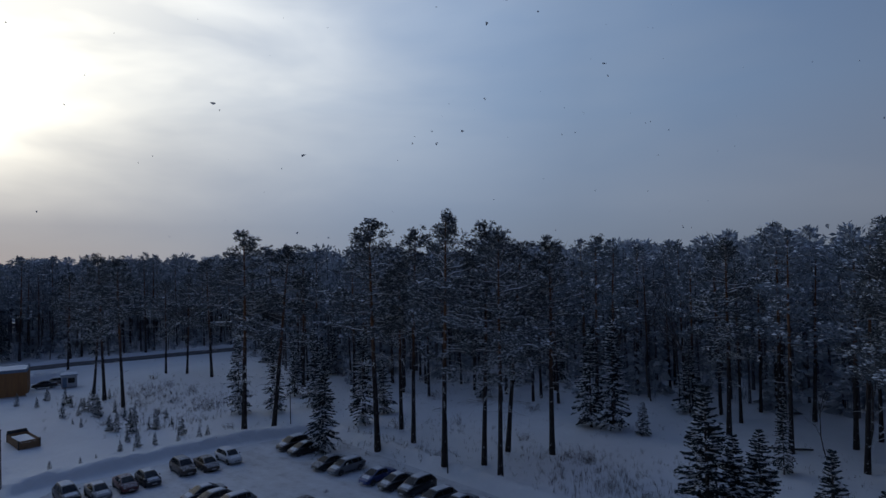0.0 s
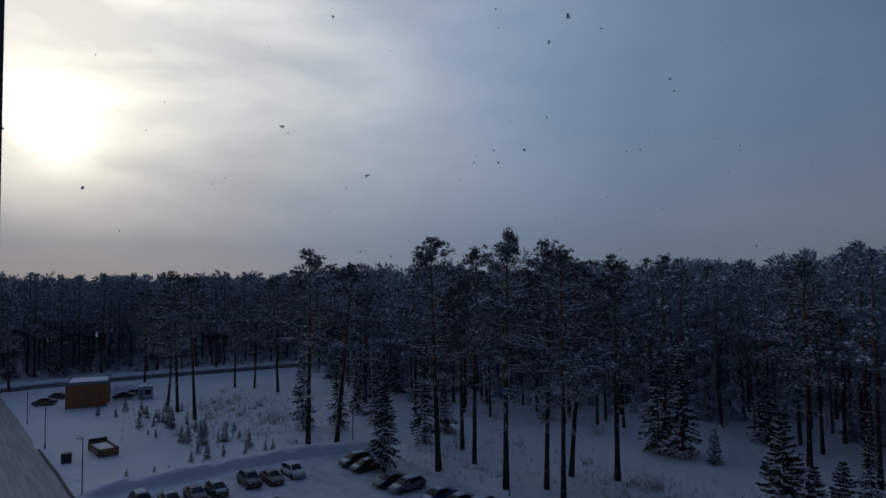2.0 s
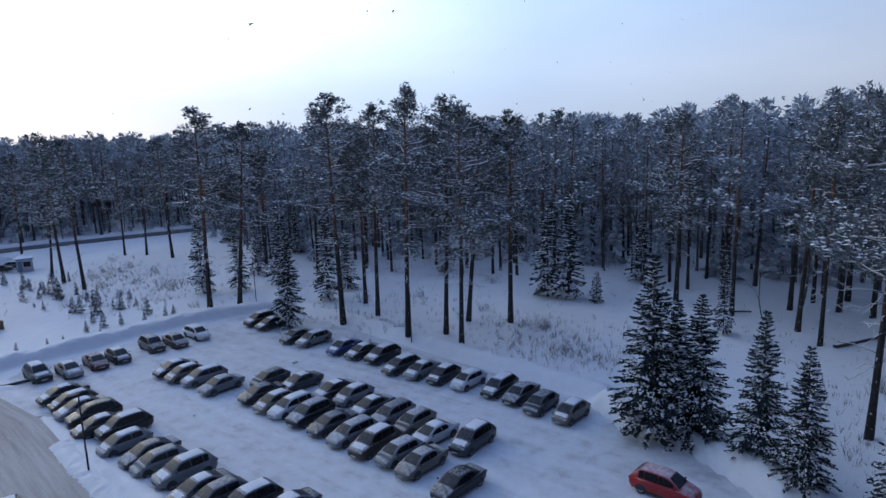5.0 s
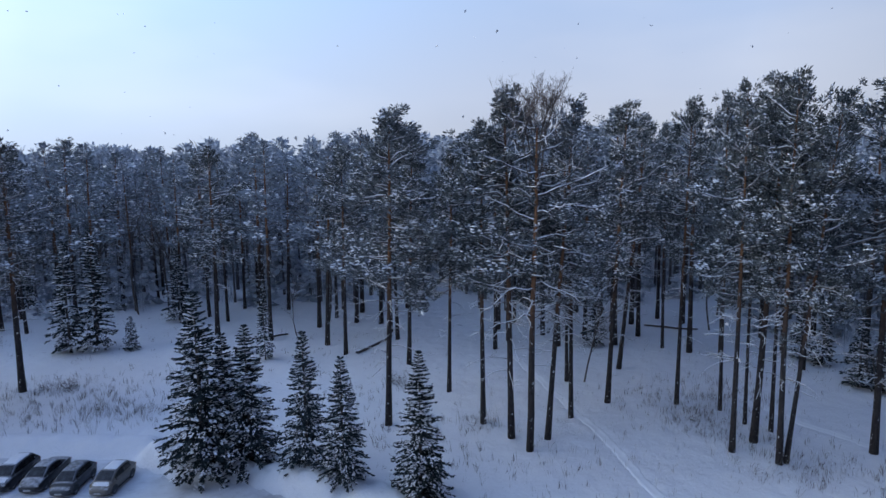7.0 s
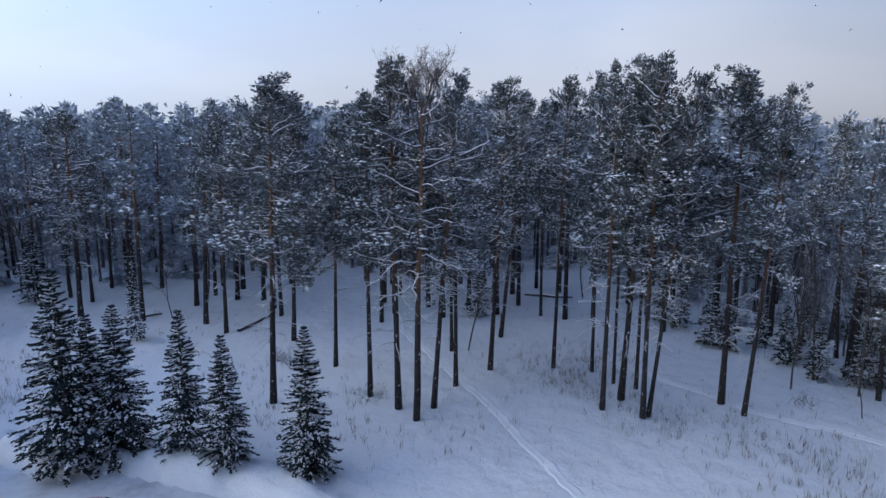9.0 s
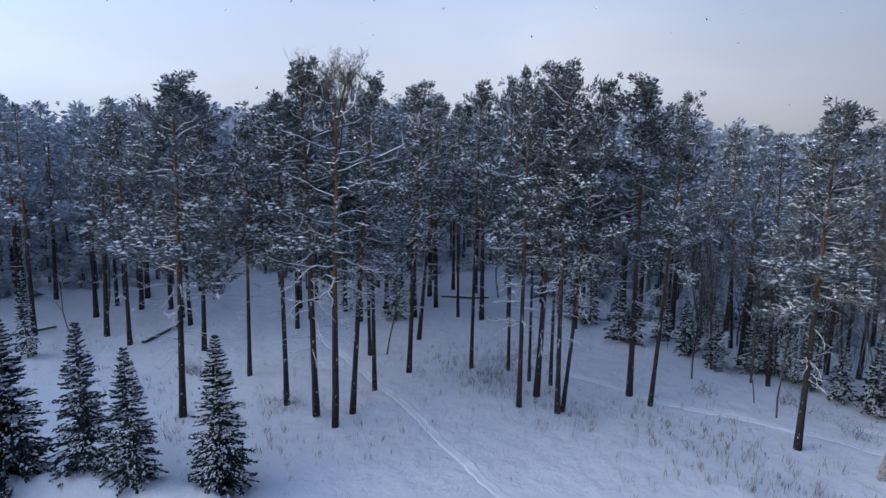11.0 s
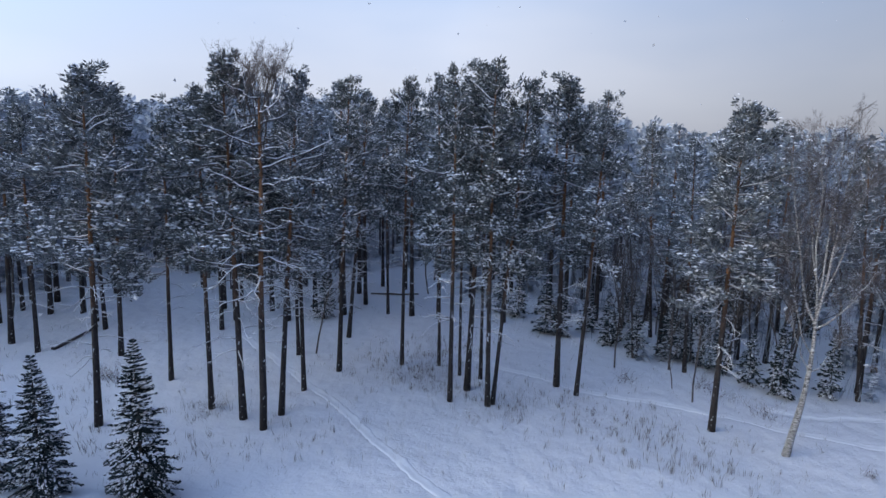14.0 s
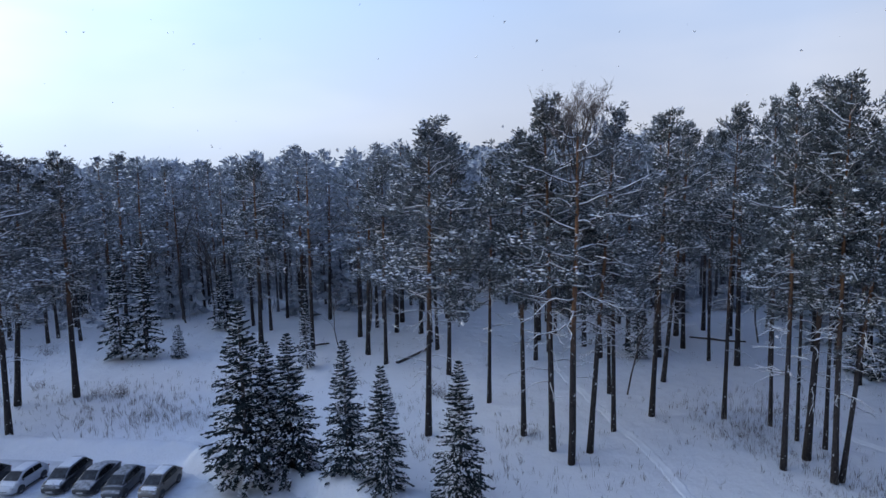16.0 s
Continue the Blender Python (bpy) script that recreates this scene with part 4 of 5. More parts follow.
# ---- spruces ----
SPRUCES_LOT = [
    (19.25, 45.52, 14.56, 1.20),
    (21.20, 45.44, 11.01, 1.10),
    (22.21, 43.71, 11.69, 1.25),
    (24.55, 39.34, 11.58, 1.05),
    (25.39, 35.81, 10.22, 1.05),
    (28.06, 30.48, 11.09, 1.10),
    (-14.77, 80.85, 14.60, 0.75),
]
SPRUCES_WOOD = [
    (-32.17, 102.36, 13.64, 0.90),
    (-26.40, 102.43, 12.88, 0.85),
    (-25.73, 114.01, 11.98, 0.90),
    (-20.71, 106.20, 13.08, 0.90),
    (-11.17, 93.75, 14.74, 0.90),
    (-8.59, 99.78, 10.16, 1.10),
    (8.07, 109.20, 9.59, 1.00),
    (21.45, 88.78, 14.60, 0.95),
    (24.19, 87.31, 16.00, 0.90),
    (27.21, 83.99, 4.56, 1.30),
    (64.85, -10.86, 7.42, 1.10),
    (68.79, 41.53, 10.73, 0.90),
    (79.98, 18.54, 6.45, 1.20),
    (74.70, 13.88, 7.89, 1.10),
    (74.36, 11.71, 6.94, 1.10),
    (73.14, 6.15, 6.27, 1.20),
    (70.31, 2.76, 5.97, 1.20),
    (70.63, -0.56, 6.60, 1.20),
    (76.57, 4.94, 5.81, 1.20),
    (71.33, -2.34, 5.51, 1.20),
    (70.23, -4.36, 5.78, 1.10),
    (77.85, 9.09, 6.26, 1.20),
    (66.60, -8.24, 5.73, 1.10),
    (66.25, -15.26, 6.84, 1.00),
    (81.30, 21.09, 6.80, 1.20),
    (37.17, 67.93, 9.78, 0.70),
    (38.07, 95.26, 11.34, 1.20),
]
for i, (x, y, h, wide) in enumerate(SPRUCES_LOT):
    plant(f"near_spruce{i % 3}", x, y, h, 10, (0, 0), i * 2.1, 1.0 * wide, 0.15)
for i, (x, y, h, wide) in enumerate(SPRUCES_WOOD):
    plant(f"spruce{i % 3}" if h > 9 else f"little{i % 3}", x, y, h, 10, (0, 0), i * 1.3 + 0.5, wide, float(ground_height(x, y)) - 0.05)

# ---- the wood ----
FRONT_AZ = [-60, -40, -33, -24, -17, -14, -4, 4, 14, 22, 30, 42, 56, 70, 78, 86, 92, 98, 125]
FRONT_D = [196, 196, 196, 196, 196, 122, 112, 108, 101, 96, 82, 76, 76, 78, 78, 73, 68, 68, 64]
FLOOR_D = [196, 196, 196, 196, 196, 128, 122, 124, 112, 110, 106, 108, 108, 108, 84, 73, 68, 68, 64]   # open snow under the pines reaches so far


def tall(x, y):
    """Least height of the wood's pines, by the bearing."""
    return float(np.interp(math.degrees(math.atan2(x, y)), [-40, 10, 25, 45, 82, 90, 110], [24.2, 23.6, 24.2, 26.6, 26.0, 22.0, 22.5]))


rng = np.random.default_rng(21)
spots, deep_spots = [], []
for ix in np.arange(-260, 240, 5.6):
    for iy in np.arange(-130, 350, 5.6):
        x, y = ix + rng.uniform(-2.4, 2.4), iy + rng.uniform(-2.4, 2.4)
        az, d = math.degrees(math.atan2(x, y)), math.hypot(x, y)
        if -58 < az < 122:
            over = d - np.interp(az, FRONT_AZ, FRONT_D)
            if 0 < over < 64:
                open_floor = d < np.interp(az, FRONT_AZ, FLOOR_D)
                kind = rng.uniform() * (0.76 if open_floor else 1.0)
                if open_floor and rng.uniform() < 0.22:
                    continue
                spots.append((over + rng.uniform(0, 6), x, y, kind, rng.uniform(), rng.uniform()))
            elif 64 <= over < 150:
                deep_spots.append((x, y, rng.uniform(), rng.uniform()))
spots.sort()
near_spots, far_spots = spots[:270], spots[270:]
for i, (over, x, y, a, b, c) in enumerate(near_spots):
    if a < 0.70:
        plant(f"mid{i % 5}", x, y, tall(x, y) + 4.5 * b, 24, (1.6 * (c - 0.5), 1.2 * (b - 0.5)), i * 2.3, 0.85 + 0.4 * c, 0.2)
    elif a < 0.86:
        plant(f"bare{i % 3}", x, y, 15 + 9 * b, 20, (1.5 * (c - 0.5), 1.0 * (b - 0.5)), i * 1.9, 1.0, 0.2)
    else:
        plant(f"little{i % 3}", x, y, 5 + 8 * b, 10, (0, 0), i * 1.1, 0.9 + 0.3 * c, 0.2)


def merged(chunks):
    """One vertex array and face arrays by corner count."""
    vs, fs, base = [], {}, 0
    for v, f in chunks:
        v = np.asarray(v, float)
        vs.append(v)
        for q in (f.tolist() if isinstance(f, np.ndarray) else f):
            fs.setdefault(len(q), []).append([i + base for i in q])
        base += len(v)
    return np.concatenate(vs), {k: np.array(q) for k, q in fs.items()}


low_stock = [pine_chunks(110 + i, 24, 0.36 + 0.05 * i, 2.6, 15, 1.25, 8, 1.0, 0.95, 0, 0.22, 4, needles=HAZED) for i in range(3)]
low_stock = [{nm: (merged(ch), mat) for nm, (ch, mat) in st.items() if ch} for st in low_stock]
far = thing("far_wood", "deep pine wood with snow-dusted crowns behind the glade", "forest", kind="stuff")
# far trunks and crowns take the colours with haze painted in
for nm, mat in (("trunk", HAZED_BARK), ("crown", HAZED), ("snow", CAP)):
    out = []
    for i, (over, x, y, a, b, c) in enumerate(far_spots):
        v, fs = low_stock[i % 3][nm][0]
        s, t = (tall(x, y) + 4.5 * b) / 24, i * 2.3
        w = s * (0.9 + 0.4 * c)
        v = np.column_stack([(v[:, 0] * np.cos(t) - v[:, 1] * np.sin(t)) * w + x, (v[:, 0] * np.sin(t) + v[:, 1] * np.cos(t)) * w + y, v[:, 2] * s + 0.1])
        first = True
        for f in fs.values():
            out.append((v if first else np.zeros((0, 3)), f if first else f - len(v)))
            first = False
    # faces of every corner count share the vertices of their tree
    verts, faces, base = [], [], 0
    for v, f in out:
        if len(v):
            verts.append(v)
            faces.extend((f + base).tolist())
            base += len(v)
        else:
            faces.extend((f + base).tolist())
    me = bpy.data.meshes.new(nm)
    me.from_pydata(np.concatenate(verts).tolist(), [], faces)
    me.materials.append(mat)
    ob = new(nm, me)
    ob.parent = far
    tagged(ob, kind="stuff")

# the depth of the wood: coarse crowns down to the ground, haze in their colour
r = np.random.default_rng(51)
cs, ds, ls = [], [], []
for x, y, a, b in deep_spots:
    k = 44
    hh = tall(x, y) + 4 * b
    u = r.uniform(0.04, 1, k)
    th = r.uniform(0, 6.28, k)
    cs.append(np.column_stack([x + r.normal(0, 0.5, k), y + r.normal(0, 0.5, k), hh * u]))
    ds.append(unit(np.column_stack([np.cos(th), np.sin(th), r.uniform(-0.3, 0.5, k)])))
    ls.append((1.4 + 2.2 * np.sin(np.pi * np.clip(u, 0.1, 0.95)) ** 0.5) * r.uniform(0.7, 1.2, k))
ob = part("crown", [blades(np.concatenate(cs), np.concatenate(ds), np.concatenate(ls), np.full(len(cs) * 44, 0.25), r)], HAZED_THICKET, far)
tagged(ob, kind="stuff")

# ---- undergrowth of the wood ----
r = np.random.default_rng(31)
cs, ds, ls, ws, snow_c, snow_r, thin = [], [], [], [], [], [], []
for over, x, y, a, b, c in spots:
    if math.hypot(x, y) < np.interp(math.degrees(math.atan2(x, y)), FRONT_AZ, FLOOR_D):
        continue
    for j in range(2):
        px, py = x + r.uniform(-2.8, 2.8), y + r.uniform(-2.8, 2.8)
        if r.uniform() < 0.5:
            hh = r.uniform(2.0, 6.0) + (r.uniform(0, 8) if over > 22 else 0)
            k = 56
            u = r.uniform(0, 1, k)
            th = r.uniform(0, 6.28, k)
            out = np.column_stack([np.cos(th), np.sin(th), r.uniform(-0.5, 0.1, k)])
            cs.append(np.column_stack([np.full(k, px), np.full(k, py), 0.2 + hh * u * 0.95]))
            ds.append(unit(out))
            ls.append(0.26 * hh * (1 - u) + 0.25)
            ws.append(np.full(k, 0.26))
            m = 14
            q = r.integers(0, k, m)
            snow_c.append(cs[-1][q] + ds[-1][q] * (ls[-1][q] * 0.6)[:, None] + np.array([0, 0, 0.12]))
            snow_r.append(r.uniform(0.12, 0.3, m))
        else:
            k = 20
            hh = r.uniform(3.0, 11.0)
            thin.append((px + r.normal(0, 0.9, k), py + r.normal(0, 0.9, k), hh * r.uniform(0.4, 1.0, k)))
rest = thing("undergrowth", "thicket of young spruces and bare saplings under the pines", "undergrowth", kind="stuff")
tagged(part("young_spruce", [blades(np.concatenate(cs), np.concatenate(ds), np.concatenate(ls), np.concatenate(ws), r)], HAZED, rest), kind="stuff")
tagged(part("snow", [caps(np.concatenate(snow_c), np.concatenate(snow_r), r)], CAP, rest), kind="stuff")
tx, ty, th = [np.concatenate([q[i] for q in thin]) for i in range(3)]
tagged(part("sapling", [blades(np.column_stack([tx, ty, np.full(len(tx), 0.1)]), unit(np.column_stack([r.normal(0, 0.10, (len(tx), 2)), np.ones(len(tx))])), th, 0.035 / th, r)], HAZED_THICKET, rest), kind="stuff")

# ---- cars ----
CAR_KINDS = {  # length, width, roof, belt, bonnet, boot, then along the length: windscreen foot, roof front, roof rear, rear window foot
    "sedan": (4.50, 1.78, 1.46, 0.94, 0.90, 0.98, 1.32, 0.42, -0.75, -1.62),
    "hatch": (4.10, 1.74, 1.50, 0.96, 0.92, 1.00, 1.30, 0.45, -1.20, -1.82),
    "wagon": (4.60, 1.78, 1.54, 0.96, 0.92, 1.00, 1.32, 0.45, -1.60, -2.12),
    "suv": (4.50, 1.86, 1.70, 1.06, 1.03, 1.08, 1.25, 0.45, -1.50, -2.08),
}


def sheet(grid, lift=0.0, thick=0.0, rng=None):
    """A grid of points as a skin; with thick, a layer of snow rounded off at its uneven rim."""
    g = np.array(grid, float)
    n, m = g.shape[:2]
    du, dv = np.gradient(g, axis=0), np.gradient(g, axis=1)
    nor = unit(np.cross(du, dv))
    if np.mean(nor[..., 2]) < 0:
        nor = -nor
    off = np.full((n, m), lift)
    if thick:
        i, j = np.meshgrid(np.arange(n), np.arange(m), indexing="ij")
        rim = np.minimum(np.minimum(i, n - 1 - i) / n, np.minimum(j, m - 1 - j) / m)
        off = np.where(rim > 0, thick * np.minimum(1, (rim / 0.2) ** 0.5) * rng.uniform(0.55, 1.3, (n, m)), -0.008)
        g = g + du * (rng.uniform(-0.3, 0.3, (n, m)) * (rim == 0))[..., None]
    v = (g + nor * off[..., None]).reshape(-1, 3)
    k = np.arange(n * m).reshape(n, m)
    f = np.stack([k[:-1, :-1], k[1:, :-1], k[1:, 1:], k[:-1, 1:]], -1).reshape(-1, 4)
    a, b, d = v[f[0][0]], v[f[0][1]], v[f[0][3]]
    if np.cross(b - a, d - a) @ nor[0, 0] < 0:
        f = f[:, ::-1]
    return v, f


def pane(points, out, thick=0.02):
    """A flat many-cornered pane, standing proud along out."""
    p = np.array(points, float)
    o = np.array(out) * thick
    k = len(p)
    v = np.concatenate([p - o * 0.5, p + o * 0.5])
    cap = list(range(k, 2 * k))
    if np.cross(p[1] - p[0], p[2] - p[1]) @ o < 0:
        cap = cap[::-1]
    return v, [cap] + [(i, (i + 1) % k, k + (i + 1) % k, k + i) for i in range(k)]


def snow_patch(q, thick, rng, nu=8, nv=6):
    """Snow lying on the face q, rounded off at the rim."""
    a, b, c, d = [np.array(p, float) for p in q]
    n = unit(np.cross(b - a, d - a))
    v = []
    for j in range(nv + 1):
        for i in range(nu + 1):
            u, w = i / nu, j / nv
            rim = min(u, 1 - u, w, 1 - w)
            hgt = thick * min(1.0, (rim / 0.16) ** 0.5) * rng.uniform(0.8, 1.15) if rim > 0 else -0.006
            jit = 0.0 if rim > 0 else rng.uniform(-0.01, 0.012)
            u, w = u + jit, w + jit
            v.append(a * (1 - u) * (1 - w) + b * u * (1 - w) + c * u * w + d * (1 - u) * w + n * hgt)
    f = [(j * (nu + 1) + i, j * (nu + 1) + i + 1, (j + 1) * (nu + 1) + i + 1, (j + 1) * (nu + 1) + i) for j in range(nv) for i in range(nu)]
    return np.array(v), f


def build_car(kind, seed, snowy):
    L, W, roof, belt, bonnet, boot, xw0, xr0, xr1, xw1 = CAR_KINDS[kind]
    rng = np.random.default_rng(seed)
    car = thing("car", "car", "car")
    w = W / 2
    e = L / 2
    # lower body: rounded nose and tail
    xs = [-e, -e + 0.05, -e + 0.18, -e + 0.45, xw1 + 0.1, -0.9, -0.3, 0.4, xw0 - 0.1, xw0 + 0.25, e - 0.55, e - 0.28, e - 0.12, e - 0.03, e]
    tops = [boot - 0.42, boot - 0.16, boot - 0.04, boot, max(belt, boot), belt, belt, belt, belt - 0.01, bonnet - 0.02, bonnet - 0.10, bonnet - 0.18, bonnet - 0.26, bonnet - 0.36, bonnet - 0.46]
    half = [0.66, 0.80, 0.90, 0.97, 1.0, 1.0, 1.0, 1.0, 1.0, 0.99, 0.95, 0.88, 0.78, 0.66, 0.50]
    floor = [0.44, 0.36, 0.30, 0.26, 0.22, 0.20, 0.20, 0.20, 0.20, 0.20, 0.22, 0.24, 0.26, 0.30, 0.36]
    rings = []
    for x, top, k, low in zip(xs, tops, half, floor):
        y, hh = w * k, top - low
        side = [(0.84 * y, low), (0.96 * y, low + 0.10 * hh), (0.985 * y, low + 0.32 * hh), (1.0 * y, low + 0.62 * hh), (0.985 * y, low + 0.80 * hh), (0.94 * y, low + 0.93 * hh), (0.82 * y, top), (0.5 * y, top + 0.022), (0.2 * y, top + 0.03)]
        rings.append([(x, q, z) for q, z in side] + [(x, -q, z) for q, z in side[::-1]])
    m = len(rings[0])
    v = [p for r in rings for p in r]
    f = [(i * m + j, (i + 1) * m + j, (i + 1) * m + (j + 1) % m, i * m + (j + 1) % m) for i in range(len(rings) - 1) for j in range(m)]
    f += [tuple(range(m)), tuple((len(rings) - 1) * m + j for j in range(m))[::-1]]
    part("body", [(v, f)], PAINTS["grey"], car, smooth=True)
    # cabin: arched roof line, sides leaning in
    cx = [xw0, xw0 * 0.55 + xr0 * 0.45, xr0 + 0.10, xr0 - 0.10, xr0 - 0.45, 0.5 * (xr0 + xr1), xr1 + 0.30, xr1, 0.6 * xr1 + 0.4 * xw1, xw1]
    rise = roof - belt
    cz = [0.0, 0.50 * rise, 0.86 * rise, 0.945 * rise, 0.99 * rise, rise, 0.975 * rise, 0.90 * rise, 0.58 * rise, 0.02]
    line = lambda x: belt + np.interp(x, cx[::-1], cz[::-1])
    yb, yt = w * 0.93, w * 0.66
    wide = lambda z: yb + (yt - yb) * np.clip((z - belt) / rise, 0, 1) ** 1.2
    taper = lambda x: np.interp(x, [xw1, xr1, 0.0, xr0, xw0], [0.90, 0.97, 1.0, 0.98, 0.90])
    across = [-1, -0.86, -0.5, 0, 0.5, 0.86, 1]
    drop = [0.085, 0.03, 0.004, 0, 0.004, 0.03, 0.085]
    crest = lambda x, q, dz: (x, q * wide(line(x)) * taper(x), line(x) - dz * min(1.0, (line(x) - belt) / rise * 1.3))
    skin = [[(x, -yb * taper(x), belt - 0.05)] + [crest(x, q, dz) for q, dz in zip(across, drop)] + [(x, yb * taper(x), belt - 0.05)] for x in cx]
    part("cabin", [sheet(skin)], PAINTS["grey"], car, smooth=True)
    bow = lambda xa, xb, c: [[crest(x, q, 0.02 * abs(q)) for q in np.linspace(-c, c, 7)] for x in np.linspace(xa, xb, 6)]
    part("windscreen", [sheet(bow(xw0 - 0.06, xr0 + 0.06, 0.86), 0.012)], FROST_GLASS, car, smooth=True)
    part("rear_window", [sheet(bow(xw1 + 0.10, xr1 + 0.02, 0.82), 0.012)], FROST_GLASS, car, smooth=True)
    mid = 0.5 * (xr0 + xr1) + 0.05
    for s in (1, -1):
        skirt = lambda x, z: (x, s * (yb + (yt - yb) * (z - belt) / rise + 0.022 - 0.03 * (z - belt)) * taper(x), z)
        cuts = [(xw0 - 0.42, mid + 0.035), (mid - 0.035, xr1 + (0.02 if kind != "sedan" else -0.12))]
        if kind in ("wagon", "suv"):
            cuts = [(xw0 - 0.42, mid + 0.32), (mid + 0.25, mid - 0.62), (mid - 0.69, xr1 - 0.02)]
        for xa, xb in cuts:
            tops_x = np.linspace(xb, xa, 6)
            ring = [skirt(xa, belt + 0.05), skirt(xb, belt + 0.05)] + [skirt(x, max(belt + 0.09, float(line(x)) - 0.115)) for x in tops_x]
            part("side_window", [pane(ring, (0, s, 0.3))], GLASS, car)
        part("door_sill", [box(-L * 0.17, L * 0.18, s * w * 0.985 - 0.02, s * w * 0.985 + 0.012, 0.23, 0.33, 0.01)], RUBBER, car)
    th = np.arange(18) * 2 * np.pi / 18
    for sx in (1, -1):
        for s in (1, -1):
            x, y = sx * L * 0.295 + 0.03, s * (w - 0.10)
            ring = lambda r, yy: [(x + r * math.cos(a), yy, 0.32 + r * math.sin(a)) for a in th]
            o = s * 0.108
            v = ring(0.21, y + o) + ring(0.30, y + o) + ring(0.32, y + o * 0.6) + ring(0.32, y - o)
            f = [(k * 18 + i, k * 18 + (i + 1) % 18, (k + 1) * 18 + (i + 1) % 18, (k + 1) * 18 + i) for k in range(3) for i in range(18)]
            wheel = part("wheel", [(v, f if s < 0 else [q[::-1] for q in f])], RUBBER, car)
            rv = ring(0.21, y + o * 0.92) + ring(0.09, y + o * 0.7) + [(x, y + o * 0.9, 0.32)]
            rf = [(i, (i + 1) % 18, 18 + (i + 1) % 18, 18 + i) for i in range(18)] + [(18 + i, 18 + (i + 1) % 18, 36) for i in range(18)]
            part("rim", [(rv, rf)], RIM, wheel)
            arch = [(x + 0.40 * math.cos(a), s * (w * 0.995 + 0.002), 0.32 + 0.40 * math.sin(a)) for a in np.linspace(-0.1, math.pi + 0.1, 12)]
            part("wheel_arch", [pane(arch, (0, s, 0), 0.012)], BIN, car)
    for s in (1, -1):
        part("headlight", [box(e - 0.30, e - 0.10, s * w * 0.66 - 0.16, s * w * 0.66 + 0.16, bonnet - 0.32, bonnet - 0.20, 0.05)], LAMP_GLASS, car)
        part("tail_light", [box(-e + 0.005, -e + 0.20, s * w * 0.72 - 0.13, s * w * 0.72 + 0.13, boot - 0.30, boot - 0.14, 0.04)], TAIL, car)
        part("wing_mirror", [box(xw0 - 0.34, xw0 - 0.20, s * (w + 0.05) - 0.10, s * (w + 0.05) + 0.08, belt + 0.02, belt + 0.14, 0.045)], RUBBER, car)
    part("grille", [box(e - 0.10, e + 0.004, -w * 0.40, w * 0.40, 0.42, bonnet - 0.38, 0.03)], BIN, car)
    part("number_plate", [box(e + 0.005, e + 0.016, -0.26, 0.26, 0.36, 0.47)], PLATE, car)
    part("number_plate", [box(-e - 0.012, -e + 0.01, -0.26, 0.26, 0.52, 0.63)], PLATE, car)
    part("bumper", [box(-e - 0.01, -e + 0.1, -w * 0.60, w * 0.60, 0.34, 0.50, 0.03)], RUBBER, car)
    if snowy:
        top = [[crest(x, q, 0.02 * abs(q) ** 2) for q in np.linspace(-0.88, 0.88, 10)] for x in np.linspace(xr0 - 0.08, xr1 + 0.10, 12)]
        part("snow", [sheet(top, 0, 0.045, rng)], ROOF_SNOW, car, "snow on the roof", True)
        hood = [[(x, q * w * 0.74, float(np.interp(x, [xw0, xw0 + 0.25, e - 0.55, e - 0.28], [belt, bonnet - 0.02, bonnet - 0.10, bonnet - 0.18])) + 0.024 - 0.03 * q * q) for q in np.linspace(-1, 1, 9)] for x in np.linspace(xw0 + 0.06, e - 0.36, 7)]
        part("snow", [sheet(hood, 0, 0.03, rng)], ROOF_SNOW, car, "snow on the bonnet", True)
    return car


CARS = {(k, s): [build_car(k, 7 + i, s), False] for i, k in enumerate(CAR_KINDS) for s in (True, False)}
KIND_WORDS = {"sedan": "saloon car", "hatch": "hatchback", "wagon": "estate car", "suv": "off-road car"}


def park(x, y, az, kind, colour, group, z=0.0, snowy=True):
    rec = CARS[kind, snowy]
    m = pose(x, y, z, 0, 0, 90 - az)
    if rec[1]:
        ob = copy_thing(rec[0], m)
    else:
        ob, rec[1] = rec[0], True
        ob.matrix_basis = m
    tagged(ob, f"parked {colour} {KIND_WORDS[kind]} " + ("with snow on its roof and bonnet" if snowy else "dusted with dry snow"), "car", group)
    for c in ob.children:
        if c.name.startswith(("body", "cabin")):
            c.material_slots[0].link = "OBJECT"
            c.material_slots[0].material = PAINTS[colour]
    return ob


ROW_A = [
    (-33.3, 60.5, 'sedan', 'black'),
    (-31.4, 58.5, 'hatch', 'brown'),
    (-29.8, 56.8, 'sedan', 'silver'),
    (-27.9, 55.0, 'suv', 'black'),
    (-26.3, 52.7, 'sedan', 'brown'),
    (-24.1, 52.1, 'suv', 'black'),
    (-22.8, 49.0, 'hatch', 'silver'),
    (-20.1, 47.1, 'sedan', 'grey'),
    (-18.8, 45.5, 'hatch', 'silver'),
    (-16.4, 43.8, 'suv', 'silver'),
    (-14.5, 41.2, 'sedan', 'grey'),
    (-13.0, 40.1, 'hatch', 'grey'),
    (-10.7, 38.9, 'suv', 'black'),
    (-8.0, 37.9, 'sedan', 'grey'),
]
ROW_B = [
    (-39.0, 66.7, 'suv', 'black'),
    (-36.2, 67.5, 'sedan', 'silver'),
    (-34.4, 69.7, 'sedan', 'maroon'),
    (-32.6, 71.2, 'hatch', 'black'),
    (-30.1, 74.7, 'suv', 'brown'),
    (-27.8, 75.9, 'sedan', 'brown'),
    (-26.0, 78.5, 'wagon', 'white'),
]
